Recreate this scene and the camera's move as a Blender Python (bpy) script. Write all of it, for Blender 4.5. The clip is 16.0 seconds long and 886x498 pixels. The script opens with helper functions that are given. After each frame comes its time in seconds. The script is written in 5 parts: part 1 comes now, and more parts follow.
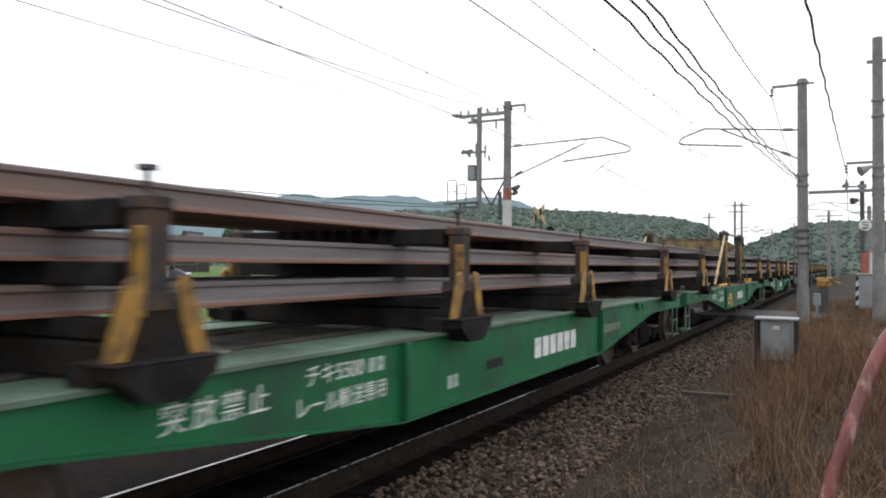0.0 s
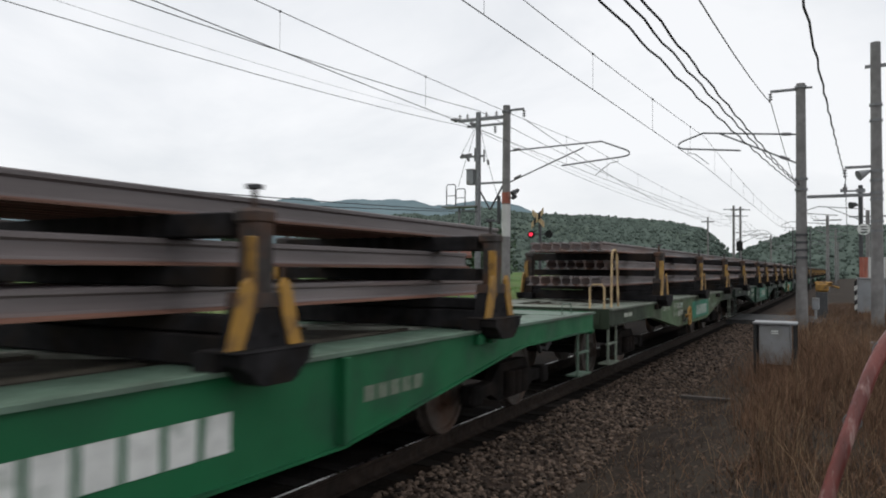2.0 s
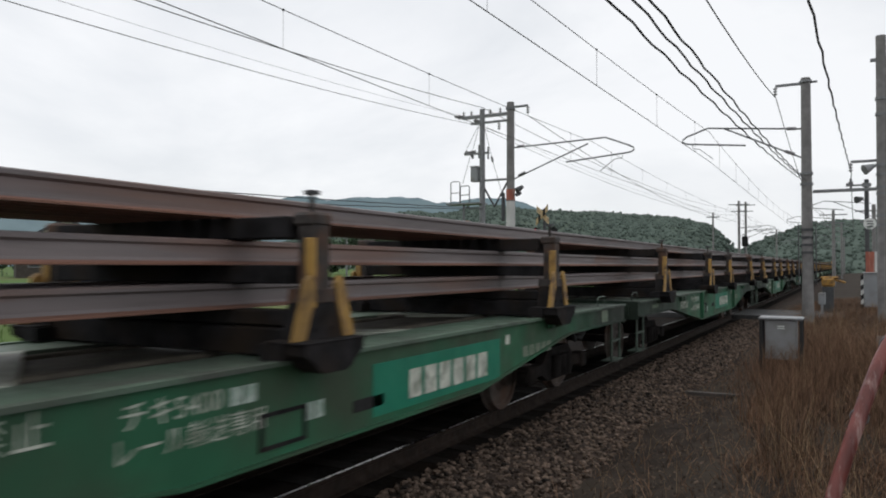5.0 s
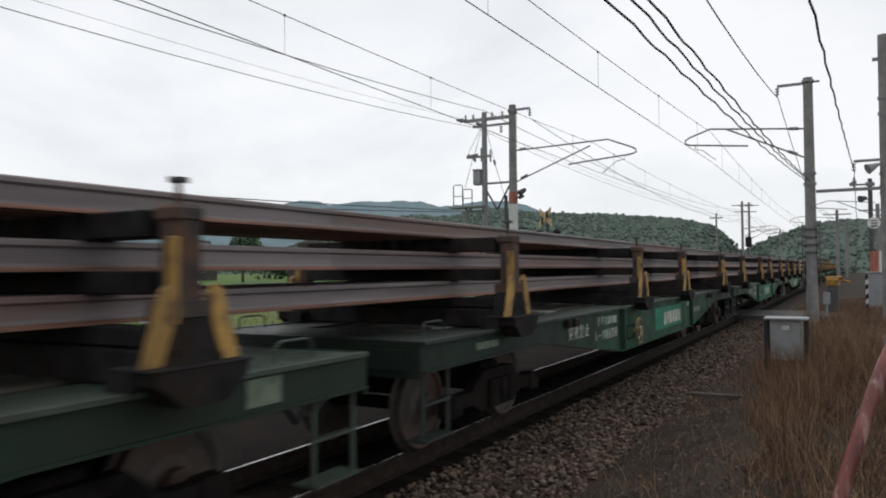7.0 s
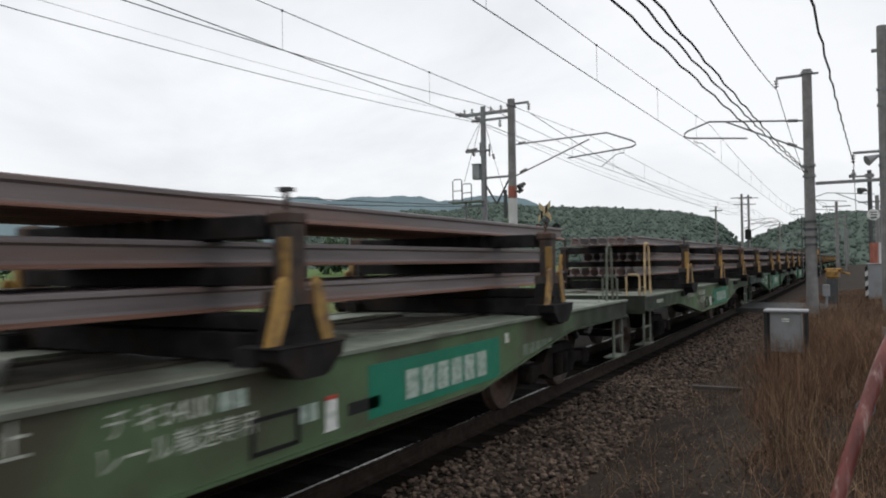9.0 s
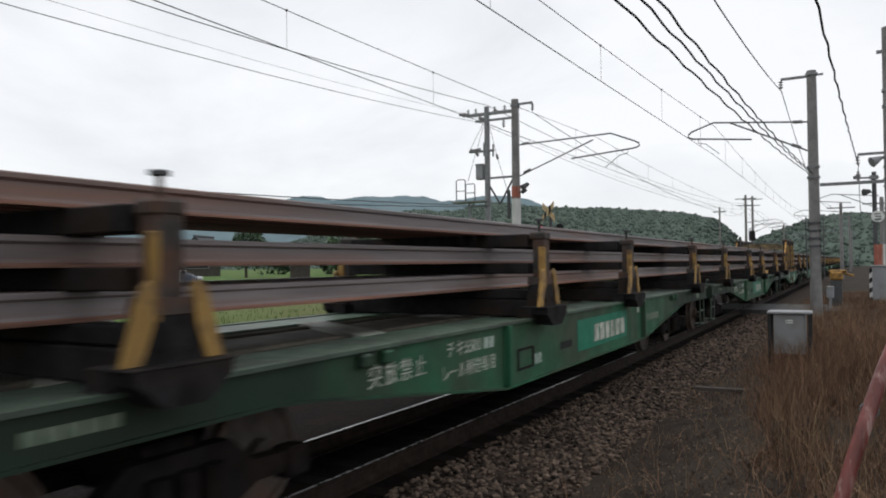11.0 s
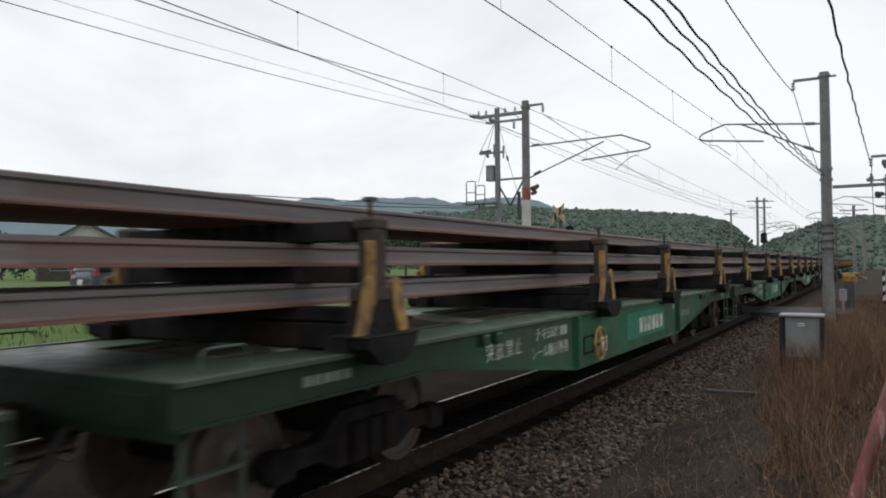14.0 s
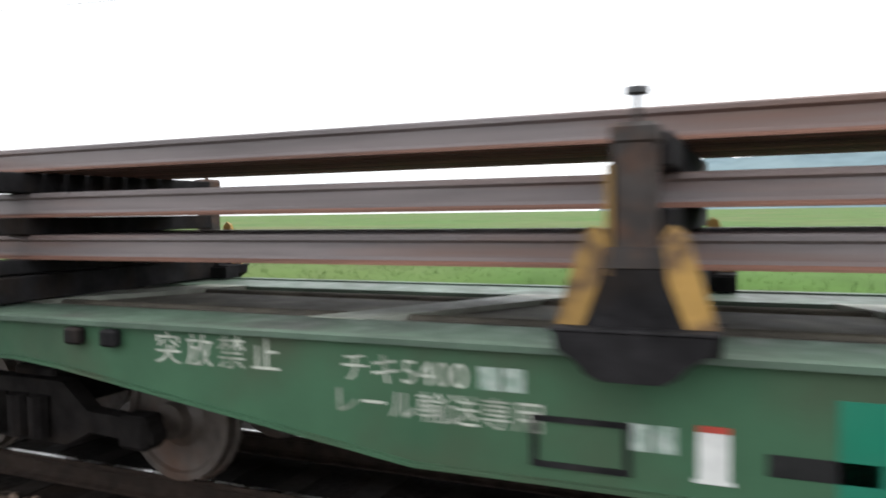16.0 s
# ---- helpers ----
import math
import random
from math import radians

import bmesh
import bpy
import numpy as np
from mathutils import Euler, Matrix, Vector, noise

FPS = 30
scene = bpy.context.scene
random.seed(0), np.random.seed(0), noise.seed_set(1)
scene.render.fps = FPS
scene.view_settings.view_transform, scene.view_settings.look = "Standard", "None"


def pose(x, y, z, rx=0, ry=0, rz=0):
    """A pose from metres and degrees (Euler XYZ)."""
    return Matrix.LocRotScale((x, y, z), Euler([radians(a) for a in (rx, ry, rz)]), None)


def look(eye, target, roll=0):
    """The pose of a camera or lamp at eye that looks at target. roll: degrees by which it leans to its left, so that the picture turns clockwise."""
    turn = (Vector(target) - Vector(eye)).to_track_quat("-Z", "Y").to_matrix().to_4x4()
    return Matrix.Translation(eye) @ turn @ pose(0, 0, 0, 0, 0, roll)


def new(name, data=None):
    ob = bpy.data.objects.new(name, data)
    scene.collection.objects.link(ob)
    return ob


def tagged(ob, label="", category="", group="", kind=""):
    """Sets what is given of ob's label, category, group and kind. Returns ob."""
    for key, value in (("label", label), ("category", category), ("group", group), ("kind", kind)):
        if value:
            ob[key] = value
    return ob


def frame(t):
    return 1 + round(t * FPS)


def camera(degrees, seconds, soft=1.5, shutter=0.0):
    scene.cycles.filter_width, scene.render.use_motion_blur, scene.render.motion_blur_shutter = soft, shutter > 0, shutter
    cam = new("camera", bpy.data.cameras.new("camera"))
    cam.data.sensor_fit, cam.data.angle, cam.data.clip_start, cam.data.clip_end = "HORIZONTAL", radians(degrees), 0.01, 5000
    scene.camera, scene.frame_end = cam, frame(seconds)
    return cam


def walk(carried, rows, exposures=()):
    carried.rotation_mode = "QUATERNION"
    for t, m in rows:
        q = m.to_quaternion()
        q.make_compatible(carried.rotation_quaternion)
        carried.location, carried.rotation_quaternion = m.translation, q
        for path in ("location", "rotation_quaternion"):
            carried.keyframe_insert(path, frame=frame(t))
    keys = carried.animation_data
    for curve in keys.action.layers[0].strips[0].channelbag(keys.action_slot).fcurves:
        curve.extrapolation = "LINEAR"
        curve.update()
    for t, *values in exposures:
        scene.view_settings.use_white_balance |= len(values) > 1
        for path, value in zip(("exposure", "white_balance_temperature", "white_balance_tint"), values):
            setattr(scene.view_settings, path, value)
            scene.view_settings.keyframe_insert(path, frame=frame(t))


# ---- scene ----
# World: z = 0 at the top of the running rails, +y along the line, the camera stands beside the near track.
EYE = (0.0, 0.0, 1.8)
VIEW = [  # seconds, yaw to the left, pitch, lean to the right
    (0.0, 28.57, 1.23, -0.37), (0.5, 28.59, 1.32, -0.32), (1.0, 28.53, 1.42, -0.41), (1.5, 28.53, 1.53, -0.34),
    (2.0, 28.49, 1.54, -0.41), (2.5, 28.45, 1.55, -0.44), (3.0, 28.49, 1.52, -0.39), (3.5, 28.58, 1.46, -0.26),
    (4.0, 28.66, 1.27, -0.22), (6.5, 29.16, 1.52, 0.38), (7.0, 29.10, 1.60, 0.51), (7.5, 29.10, 1.50, 0.59),
    (8.0, 29.00, 1.39, 0.76), (8.5, 29.00, 1.24, 0.78), (9.0, 29.08, 1.19, 0.92), (11.5, 29.43, 1.18, 0.60),
    (12.0, 29.50, 0.99, 0.54), (12.5, 29.52, 0.95, 0.51), (13.0, 29.51, 1.11, 0.52), (13.5, 29.43, 1.22, 0.57),
    (14.0, 30.10, 1.32, 0.50), (14.2, 31.29, 1.35, 0.58), (14.5, 33.55, 1.20, 0.66), (14.8, 36.27, 0.94, 0.69), (15.0, 41.0, 0.58, 0.65),
    (15.1, 44.26, 0.40, 0.63), (15.2, 48.02, 0.26, 0.75), (15.3, 52.91, 0.03, 0.80), (15.5, 66.21, -0.61, 1.10),
    (15.6, 75.89, -1.07, 0.95), (15.7, 84.95, -1.58, 0.6), (15.8, 93.73, -1.95, 0.55), (16.0, 112.97, -2.83, 0.83)]


def aim(yaw, pitch, lean):
    y, p = radians(yaw), radians(pitch)
    way = Vector((-math.sin(y) * math.cos(p), math.cos(y) * math.cos(p), math.sin(p)))
    return look(EYE, Vector(EYE) + way * 10, -lean)


cam = camera(62.0, 16.0, soft=1.9, shutter=0.1)
walk(cam, [(r[0], aim(*r[1:])) for r in VIEW],
     exposures=[(0.0, 0.64), (0.25, 0.45), (0.5, 0.16), (1.0, 0.03), (1.5, 0.0), (4.0, 0.0), (9.0, 0.03), (11.5, 0.05), (13.0, 0.1), (13.6, 0.1), (14.3, 0.0), (15.2, 0.0), (15.5, 0.08), (15.7, 0.5), (16.0, 1.14)])

# ---- overcast daylight ----
world = bpy.data.worlds.new("world")
scene.world = world
world.use_nodes = True
wt = world.node_tree
wt.nodes.clear()


def wnode(kind, **inputs):
    n = wt.nodes.new(kind)
    for k, v in inputs.items():
        n.inputs[k.replace("_", " ")].default_value = v
    return n


w_out = wnode("ShaderNodeOutputWorld")
w_sky = wnode("ShaderNodeTexSky")
w_sky.sky_type, w_sky.sun_disc, w_sky.sun_elevation, w_sky.sun_rotation = "NISHITA", False, radians(50), radians(-70)
w_b1 = wnode("ShaderNodeBackground", Strength=0.10)
w_b2 = wnode("ShaderNodeBackground", Strength=1.02)
w_co = wnode("ShaderNodeTexCoord")
w_map = wnode("ShaderNodeMapping")
w_map.inputs["Scale"].default_value = (1.0, 1.0, 2.6)
w_n1 = wnode("ShaderNodeTexNoise", Scale=1.7, Detail=6.0, Roughness=0.55, Distortion=0.4)
w_ramp = wnode("ShaderNodeValToRGB")
w_ramp.color_ramp.elements[0].position, w_ramp.color_ramp.elements[0].color = 0.34, (0.72, 0.75, 0.79, 1)
w_ramp.color_ramp.elements[1].position, w_ramp.color_ramp.elements[1].color = 0.62, (0.96, 0.97, 0.99, 1)
w_mix = wnode("ShaderNodeMixShader", Fac=0.93)
for a, ao, b, bi in ((w_co, "Generated", w_map, "Vector"), (w_map, "Vector", w_n1, "Vector"), (w_n1, "Fac", w_ramp, "Fac"),
                     (w_ramp, "Color", w_b2, "Color"), (w_sky, "Color", w_b1, "Color")):
    wt.links.new(a.outputs[ao], b.inputs[bi])
wt.links.new(w_b1.outputs[0], w_mix.inputs[1])
wt.links.new(w_b2.outputs[0], w_mix.inputs[2])
wt.links.new(w_mix.outputs[0], w_out.inputs["Surface"])
sun = new("sun", bpy.data.lights.new("sun", "SUN"))
sun.data.energy, sun.data.angle, sun.data.color = 0.7, radians(25), (1.0, 0.97, 0.93)
sun.matrix_world = look((0, 0, 60), (22, -8, 0))


# ---- materials ----
def material(name, color, rough=0.7, metal=0.0, var=0.25, scale=6.0, dirt=None, dirt_amount=0.0, dirt_scale=2.0,
             bump=0.0, bump_scale=40.0, emission=None, rnd=0.0, island=0.0, stretch=(1, 1, 1), spec=0.5, ends=None):
    """A node material: base colour with fine grain, larger stains, bump, and a shift from piece to piece."""
    m = bpy.data.materials.new(name)
    m.use_nodes = True
    nt = m.node_tree
    bs = nt.nodes["Principled BSDF"]
    bs.inputs["Roughness"].default_value, bs.inputs["Metallic"].default_value = rough, metal
    bs.inputs["Specular IOR Level"].default_value = spec
    co = nt.nodes.new("ShaderNodeTexCoord")
    mp = nt.nodes.new("ShaderNodeMapping")
    mp.inputs["Scale"].default_value = stretch
    nt.links.new(co.outputs["Object"], mp.inputs["Vector"])
    if not island:  # every piece takes its stains from another place of the pattern
        away = nt.nodes.new("ShaderNodeVectorMath")
        away.operation = "SCALE"
        away.inputs[0].default_value = (37.0, 11.0, 23.0)
        nt.links.new(nt.nodes.new("ShaderNodeObjectInfo").outputs["Random"], away.inputs["Scale"])
        nt.links.new(away.outputs["Vector"], mp.inputs["Location"])

    def tex(s, detail=5.0):
        n = nt.nodes.new("ShaderNodeTexNoise")
        n.inputs["Scale"].default_value, n.inputs["Detail"].default_value = s, detail
        nt.links.new(mp.outputs["Vector"], n.inputs["Vector"])
        return n.outputs["Fac"]

    def ramp(fac, lo, hi, a, b):
        n = nt.nodes.new("ShaderNodeMapRange")
        nt.links.new(fac, n.inputs["Value"])
        n.inputs["From Min"].default_value, n.inputs["From Max"].default_value = lo, hi
        n.inputs["To Min"].default_value, n.inputs["To Max"].default_value = a, b
        return n.outputs["Result"]

    def mix(fac, a, b, mode="MIX"):
        n = nt.nodes.new("ShaderNodeMix")
        n.data_type, n.blend_type = "RGBA", mode
        for sock, v in ((n.inputs[0], fac), (n.inputs[6], a), (n.inputs[7], b)):
            if isinstance(v, (int, float)):
                sock.default_value = v
            elif isinstance(v, tuple):
                sock.default_value = (*v[:3], 1)
            else:
                nt.links.new(v, sock)
        return n.outputs[2]

    dark = tuple(c * (1 - var) for c in color)
    light = tuple(min(1, c * (1 + var)) for c in color)
    col = mix(ramp(tex(scale), 0.35, 0.65, 0, 1), dark, light)
    if dirt:
        col = mix(ramp(tex(dirt_scale, 8.0), 0.62 - 0.35 * dirt_amount, 0.80 - 0.25 * dirt_amount, 0, 0.9), col, dirt)
    if ends:  # brake dust and soot thrown up over the bogies at both ends of a wagon
        sep = nt.nodes.new("ShaderNodeSeparateXYZ")
        nt.links.new(co.outputs["Object"], sep.inputs["Vector"])
        ab = nt.nodes.new("ShaderNodeMath")
        ab.operation = "ABSOLUTE"
        nt.links.new(sep.outputs["Y"], ab.inputs[0])
        ad = nt.nodes.new("ShaderNodeMath")
        ad.operation = "MULTIPLY_ADD"
        ad.inputs[1].default_value = 3.0
        nt.links.new(tex(1.6), ad.inputs[0])
        nt.links.new(ab.outputs[0], ad.inputs[2])
        col = mix(ramp(ad.outputs[0], ends[4], ends[4] + 2.0, 0, ends[3]), col, ends[:3])
    if rnd or island:
        if island:
            info = nt.nodes.new("ShaderNodeNewGeometry").outputs["Random Per Island"]
        else:
            info = nt.nodes.new("ShaderNodeObjectInfo").outputs["Random"]
        amt = rnd or island
        hsv = nt.nodes.new("ShaderNodeHueSaturation")
        nt.links.new(col, hsv.inputs["Color"])
        nt.links.new(ramp(info, 0, 1, 1 - amt, 1 + amt), hsv.inputs["Value"])
        col = hsv.outputs["Color"]
    nt.links.new(col, bs.inputs["Base Color"])
    nt.links.new(ramp(tex(scale * 2.3), 0.3, 0.7, max(0.03, rough - 0.12), min(1, rough + 0.12)), bs.inputs["Roughness"])
    if bump:
        bp = nt.nodes.new("ShaderNodeBump")
        bp.inputs["Strength"].default_value, bp.inputs["Distance"].default_value = bump, 0.01
        nt.links.new(tex(bump_scale), bp.inputs["Height"])
        nt.links.new(bp.outputs["Normal"], bs.inputs["Normal"])
    if emission:
        bs.inputs["Emission Color"].default_value = (*emission[:3], 1)
        bs.inputs["Emission Strength"].default_value = emission[3]
    return m


RUST = (0.10, 0.05, 0.03)
GREEN = material("green_paint", (0.011, 0.125, 0.048), 0.5, spec=0.35, var=0.10, scale=1.3, dirt=(0.02, 0.055, 0.035), dirt_amount=0.35, dirt_scale=1.1, bump=0.1)
GREEN_OLD = material("worn_green_paint", (0.022, 0.112, 0.056), 0.6, spec=0.3, ends=(0.012, 0.018, 0.013, 0.86, 5.4), var=0.16, scale=1.2, dirt=(0.045, 0.062, 0.038), dirt_amount=0.6, dirt_scale=0.9, bump=0.15)
GRIMY = material("grime_dark_green_paint", (0.013, 0.075, 0.038), 0.6, spec=0.3, ends=(0.010, 0.014, 0.011, 0.85, 5.0), var=0.2, scale=1.2, dirt=(0.015, 0.026, 0.018), dirt_amount=0.6, dirt_scale=0.9, bump=0.15)
PALE = material("pale_weathered_green_paint", (0.046, 0.116, 0.062), 0.65, spec=0.3, ends=(0.02, 0.03, 0.022, 0.75, 5.6), var=0.14, scale=1.4, dirt=(0.06, 0.075, 0.045), dirt_amount=0.45, dirt_scale=1.0, bump=0.15)
OLIVE = material("olive_green_paint", (0.085, 0.135, 0.068), 0.65, spec=0.3, ends=(0.014, 0.018, 0.013, 0.8, 4.9), var=0.16, scale=1.4, dirt=(0.06, 0.05, 0.035), dirt_amount=0.5, dirt_scale=1.0, bump=0.15)
DECK_G = material("deck_green_steel", (0.078, 0.125, 0.088), 0.55, ends=(0.026, 0.034, 0.028, 0.56, 5.4), var=0.22, scale=2.5, dirt=(0.05, 0.055, 0.045), dirt_amount=0.5, dirt_scale=1.0, bump=0.2)
DECK_B = material("pale_green_deck_steel", (0.11, 0.175, 0.128), 0.55, var=0.2, scale=2.5, dirt=(0.07, 0.075, 0.06), dirt_amount=0.45, dirt_scale=1.0, bump=0.2)
DECK_K = material("soot_dark_deck_steel", (0.04, 0.066, 0.047), 0.6, ends=(0.014, 0.018, 0.015, 0.8, 4.6), var=0.25, scale=2.5, dirt=(0.03, 0.034, 0.028), dirt_amount=0.5, dirt_scale=1.0, bump=0.2)
FLOOR_O = material("dusty_brown_deck_floor", (0.15, 0.14, 0.115), 0.8, var=0.3, scale=3.0, dirt=(0.09, 0.08, 0.06), dirt_amount=0.4, bump=0.3)
CROSS_M = material("pale_diagonal_deck_plate", (0.30, 0.32, 0.27), 0.6, var=0.2, scale=2.5, dirt=(0.13, 0.12, 0.1), dirt_amount=0.4, dirt_scale=1.5, bump=0.2)
MARK = material("soft_white_mark_paint", (0.40, 0.47, 0.42), 0.65, var=0.2, scale=30.0, dirt=(0.16, 0.27, 0.2), dirt_amount=0.5, dirt_scale=16.0)
DECK_O = material("deck_grey_steel", (0.18, 0.21, 0.165), 0.6, var=0.2, scale=2.5, dirt=(0.07, 0.065, 0.052), dirt_amount=0.5, dirt_scale=1.0, bump=0.2)
DECK_DARK = material("dark_deck_floor", (0.082, 0.072, 0.055), 0.8, var=0.35, scale=3.0, dirt=(0.045, 0.04, 0.033), dirt_amount=0.4, bump=0.3)
TEAL = material("teal_panel_paint", (0.004, 0.17, 0.10), 0.5, var=0.08, scale=2.0)
GREASE = material("greasy_black_iron", (0.019, 0.018, 0.019), 0.8, spec=0.1, var=0.4, scale=5.0, dirt=(0.03, 0.021, 0.015), dirt_amount=0.4, bump=0.3)
UNDER = material("grimy_running_gear", (0.014, 0.0125, 0.012), 0.9, spec=0.05, var=0.4, scale=5.0, dirt=(0.024, 0.018, 0.015), dirt_amount=0.4, bump=0.3)
WHEEL_M = material("worn_wheel_steel", (0.078, 0.064, 0.055), 0.6, metal=0.0, var=0.3, scale=6.0, dirt=RUST, dirt_amount=0.4)
YELLOW = material("worn_yellow_paint", (0.46, 0.245, 0.04), 0.55, var=0.18, scale=7.0, dirt=(0.09, 0.05, 0.025), dirt_amount=0.6, dirt_scale=7.0, rnd=0.2)
YELLOW_D = material("rust_stained_dull_yellow_paint", (0.42, 0.245, 0.06), 0.6, var=0.2, scale=7.0, dirt=(0.08, 0.045, 0.025), dirt_amount=0.6, dirt_scale=7.0, rnd=0.25)
YELLOW_N = material("bright_yellow_paint", (0.62, 0.34, 0.04), 0.5, var=0.12, scale=5.0, dirt=(0.12, 0.07, 0.03), dirt_amount=0.2)
CREAM = material("faded_yellow_steel", (0.27, 0.19, 0.085), 0.6, var=0.25, scale=5.0, dirt=(0.06, 0.042, 0.03), dirt_amount=0.65, dirt_scale=3.0)
SOOTY = material("soot_grey_flange_steel", (0.055, 0.052, 0.05), 0.75, spec=0.2, var=0.3, scale=5.0, dirt=(0.10, 0.06, 0.035), dirt_amount=0.4, dirt_scale=4.0, bump=0.2)
RUSTY_Y = material("rusted_yellow_channel", (0.24, 0.105, 0.03), 0.7, spec=0.25, var=0.3, scale=3.0, dirt=(0.07, 0.032, 0.02), dirt_amount=0.7, dirt_scale=2.5, bump=0.2)
POST_M = material("brown_grey_post_steel", (0.046, 0.040, 0.037), 0.7, spec=0.25, var=0.3, scale=8.0, dirt=RUST, dirt_amount=0.5, dirt_scale=5.0)
RAIL_LOAD = material("rust_brown_new_rail", (0.158, 0.136, 0.135), 0.5, metal=0.0, var=0.22, scale=1.6, dirt=(0.19, 0.10, 0.07), dirt_amount=0.35, dirt_scale=0.7, bump=0.2, rnd=0.18, stretch=(6, 0.35, 6))
RAIL_FOOT = material("orange_rusty_rail_foot", (0.17, 0.082, 0.056), 0.7, var=0.35, scale=1.5, rnd=0.3, stretch=(6, 0.3, 6))
RAIL_SIDE = material("rusty_running_rail", (0.024, 0.016, 0.012), 0.8, spec=0.2, var=0.3, scale=6.0)
RAIL_TOP = material("polished_rail_head", (0.42, 0.41, 0.40), 0.28, metal=1.0, var=0.05)
WHITE = material("white_lettering_paint", (0.72, 0.73, 0.70), 0.6, var=0.10, scale=9.0, dirt=(0.25, 0.32, 0.26), dirt_amount=0.25, dirt_scale=6.0)
WHITE_OLD = material("faded_lettering_paint", (0.50, 0.52, 0.45), 0.7, var=0.25, scale=9.0, dirt=(0.16, 0.19, 0.14), dirt_amount=0.5, dirt_scale=7.0)
FADED = material("nearly_worn_off_lettering", (0.19, 0.23, 0.17), 0.7, var=0.3, scale=9.0, dirt=(0.06, 0.10, 0.06), dirt_amount=0.6, dirt_scale=9.0)
CROSSED = material("faded_yellow_cross_boards", (0.50, 0.36, 0.19), 0.6, var=0.2, scale=7.0, dirt=(0.2, 0.13, 0.08), dirt_amount=0.4, dirt_scale=5.0)
BLACK = material("black_opening", (0.008, 0.008, 0.008), 0.9, var=0.1)
CONCRETE = material("grey_pole_concrete", (0.215, 0.208, 0.203), 0.85, var=0.12, scale=5.0, dirt=(0.15, 0.145, 0.14), dirt_amount=0.4, dirt_scale=2.0, bump=0.2)
STEEL = material("galvanised_steel", (0.20, 0.205, 0.21), 0.5, metal=0.5, var=0.15, scale=9.0)
DARKSTEEL = material("dark_weathered_steel", (0.07, 0.072, 0.075), 0.6, metal=0.3, var=0.2, scale=9.0)
WIRE = material("dark_copper_wire", (0.045, 0.045, 0.045), 0.6, var=0.1)
CABLE = material("black_cable_sheath", (0.055, 0.056, 0.06), 0.7, var=0.15)
INSUL = material("grey_porcelain_insulator", (0.17, 0.165, 0.17), 0.3, var=0.1)
GREYBOX = material("light_grey_cabinet_paint", (0.26, 0.27, 0.28), 0.5, var=0.06, scale=3.0, dirt=(0.18, 0.17, 0.16), dirt_amount=0.4)
PALEBOX = material("off_white_cabinet_paint", (0.44, 0.46, 0.49), 0.5, var=0.06, scale=3.0, dirt=(0.3, 0.3, 0.3), dirt_amount=0.35)
RED_F = material("faded_rusty_red_paint", (0.33, 0.10, 0.065), 0.7, var=0.2, scale=3.0, dirt=(0.42, 0.30, 0.25), dirt_amount=0.25, dirt_scale=2.0, stretch=(3, 3, 0.6))
RED = material("red_sign_paint", (0.45, 0.06, 0.04), 0.5, var=0.12)
REDLAMP = material("lit_red_lamp_lens", (0.8, 0.02, 0.05), 0.3, emission=(1.0, 0.03, 0.08, 1.0))
PIPE = material("red_and_rust_pipe_paint", (0.165, 0.044, 0.036), 0.38, var=0.3, scale=16.0, dirt=(0.42, 0.30, 0.27), dirt_amount=0.16, dirt_scale=30.0, stretch=(1.6, 1.6, 0.22), bump=0.35, bump_scale=60.0)
# Sleepers are near-black: the shade under the train is in their colour.
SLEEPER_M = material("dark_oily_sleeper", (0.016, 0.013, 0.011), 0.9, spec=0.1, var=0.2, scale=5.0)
BALLAST = material("ballast_bed", (0.044, 0.032, 0.025), 0.95, spec=0.1, var=0.5, scale=22.0, dirt=(0.05, 0.034, 0.026), dirt_amount=0.4, dirt_scale=1.2, bump=1.0, bump_scale=26.0)
# Near-black ballast colour that carries the train's shade.
SHADED_BED = material("oil_dark_track_ballast", (0.012, 0.010, 0.009), 0.95, spec=0.05, var=0.45, scale=22.0, dirt=(0.02, 0.0135, 0.01), dirt_amount=0.5, dirt_scale=1.5, bump=1.0, bump_scale=26.0)
STONE = material("crushed_ballast_stone", (0.092, 0.066, 0.05), 0.9, var=0.35, scale=14.0, island=0.9, spec=0.25)
EARTH = material("brown_earth", (0.029, 0.022, 0.017), 0.95, spec=0.1, var=0.35, scale=3.0, dirt=(0.05, 0.04, 0.03), dirt_amount=0.5, dirt_scale=0.7, bump=0.8, bump_scale=15.0)
DRY = material("dry_brown_grass", (0.155, 0.093, 0.06), 0.9, spec=0.1, var=0.2, scale=2.0, island=0.6)
STRAW = material("pale_straw_stalks", (0.29, 0.20, 0.12), 0.85, spec=0.1, var=0.2, scale=2.0, island=0.35)
TWIG = material("dark_dead_twigs", (0.06, 0.042, 0.032), 0.9, spec=0.1, var=0.2, scale=2.0, island=0.5)
FIELD = material("green_field", (0.078, 0.142, 0.038), 0.95, spec=0.1, var=0.22, scale=0.35, dirt=(0.13, 0.14, 0.06), dirt_amount=0.5, dirt_scale=0.06, bump=0.5, bump_scale=6.0)
GRASS = material("green_grass_blades", (0.08, 0.135, 0.04), 0.9, spec=0.1, var=0.2, scale=1.0, island=0.18)
# Distance haze is put into this pale blue-grey and its lighter patches.
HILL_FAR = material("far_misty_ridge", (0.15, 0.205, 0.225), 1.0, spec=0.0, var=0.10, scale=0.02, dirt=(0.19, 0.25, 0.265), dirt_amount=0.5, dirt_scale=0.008)
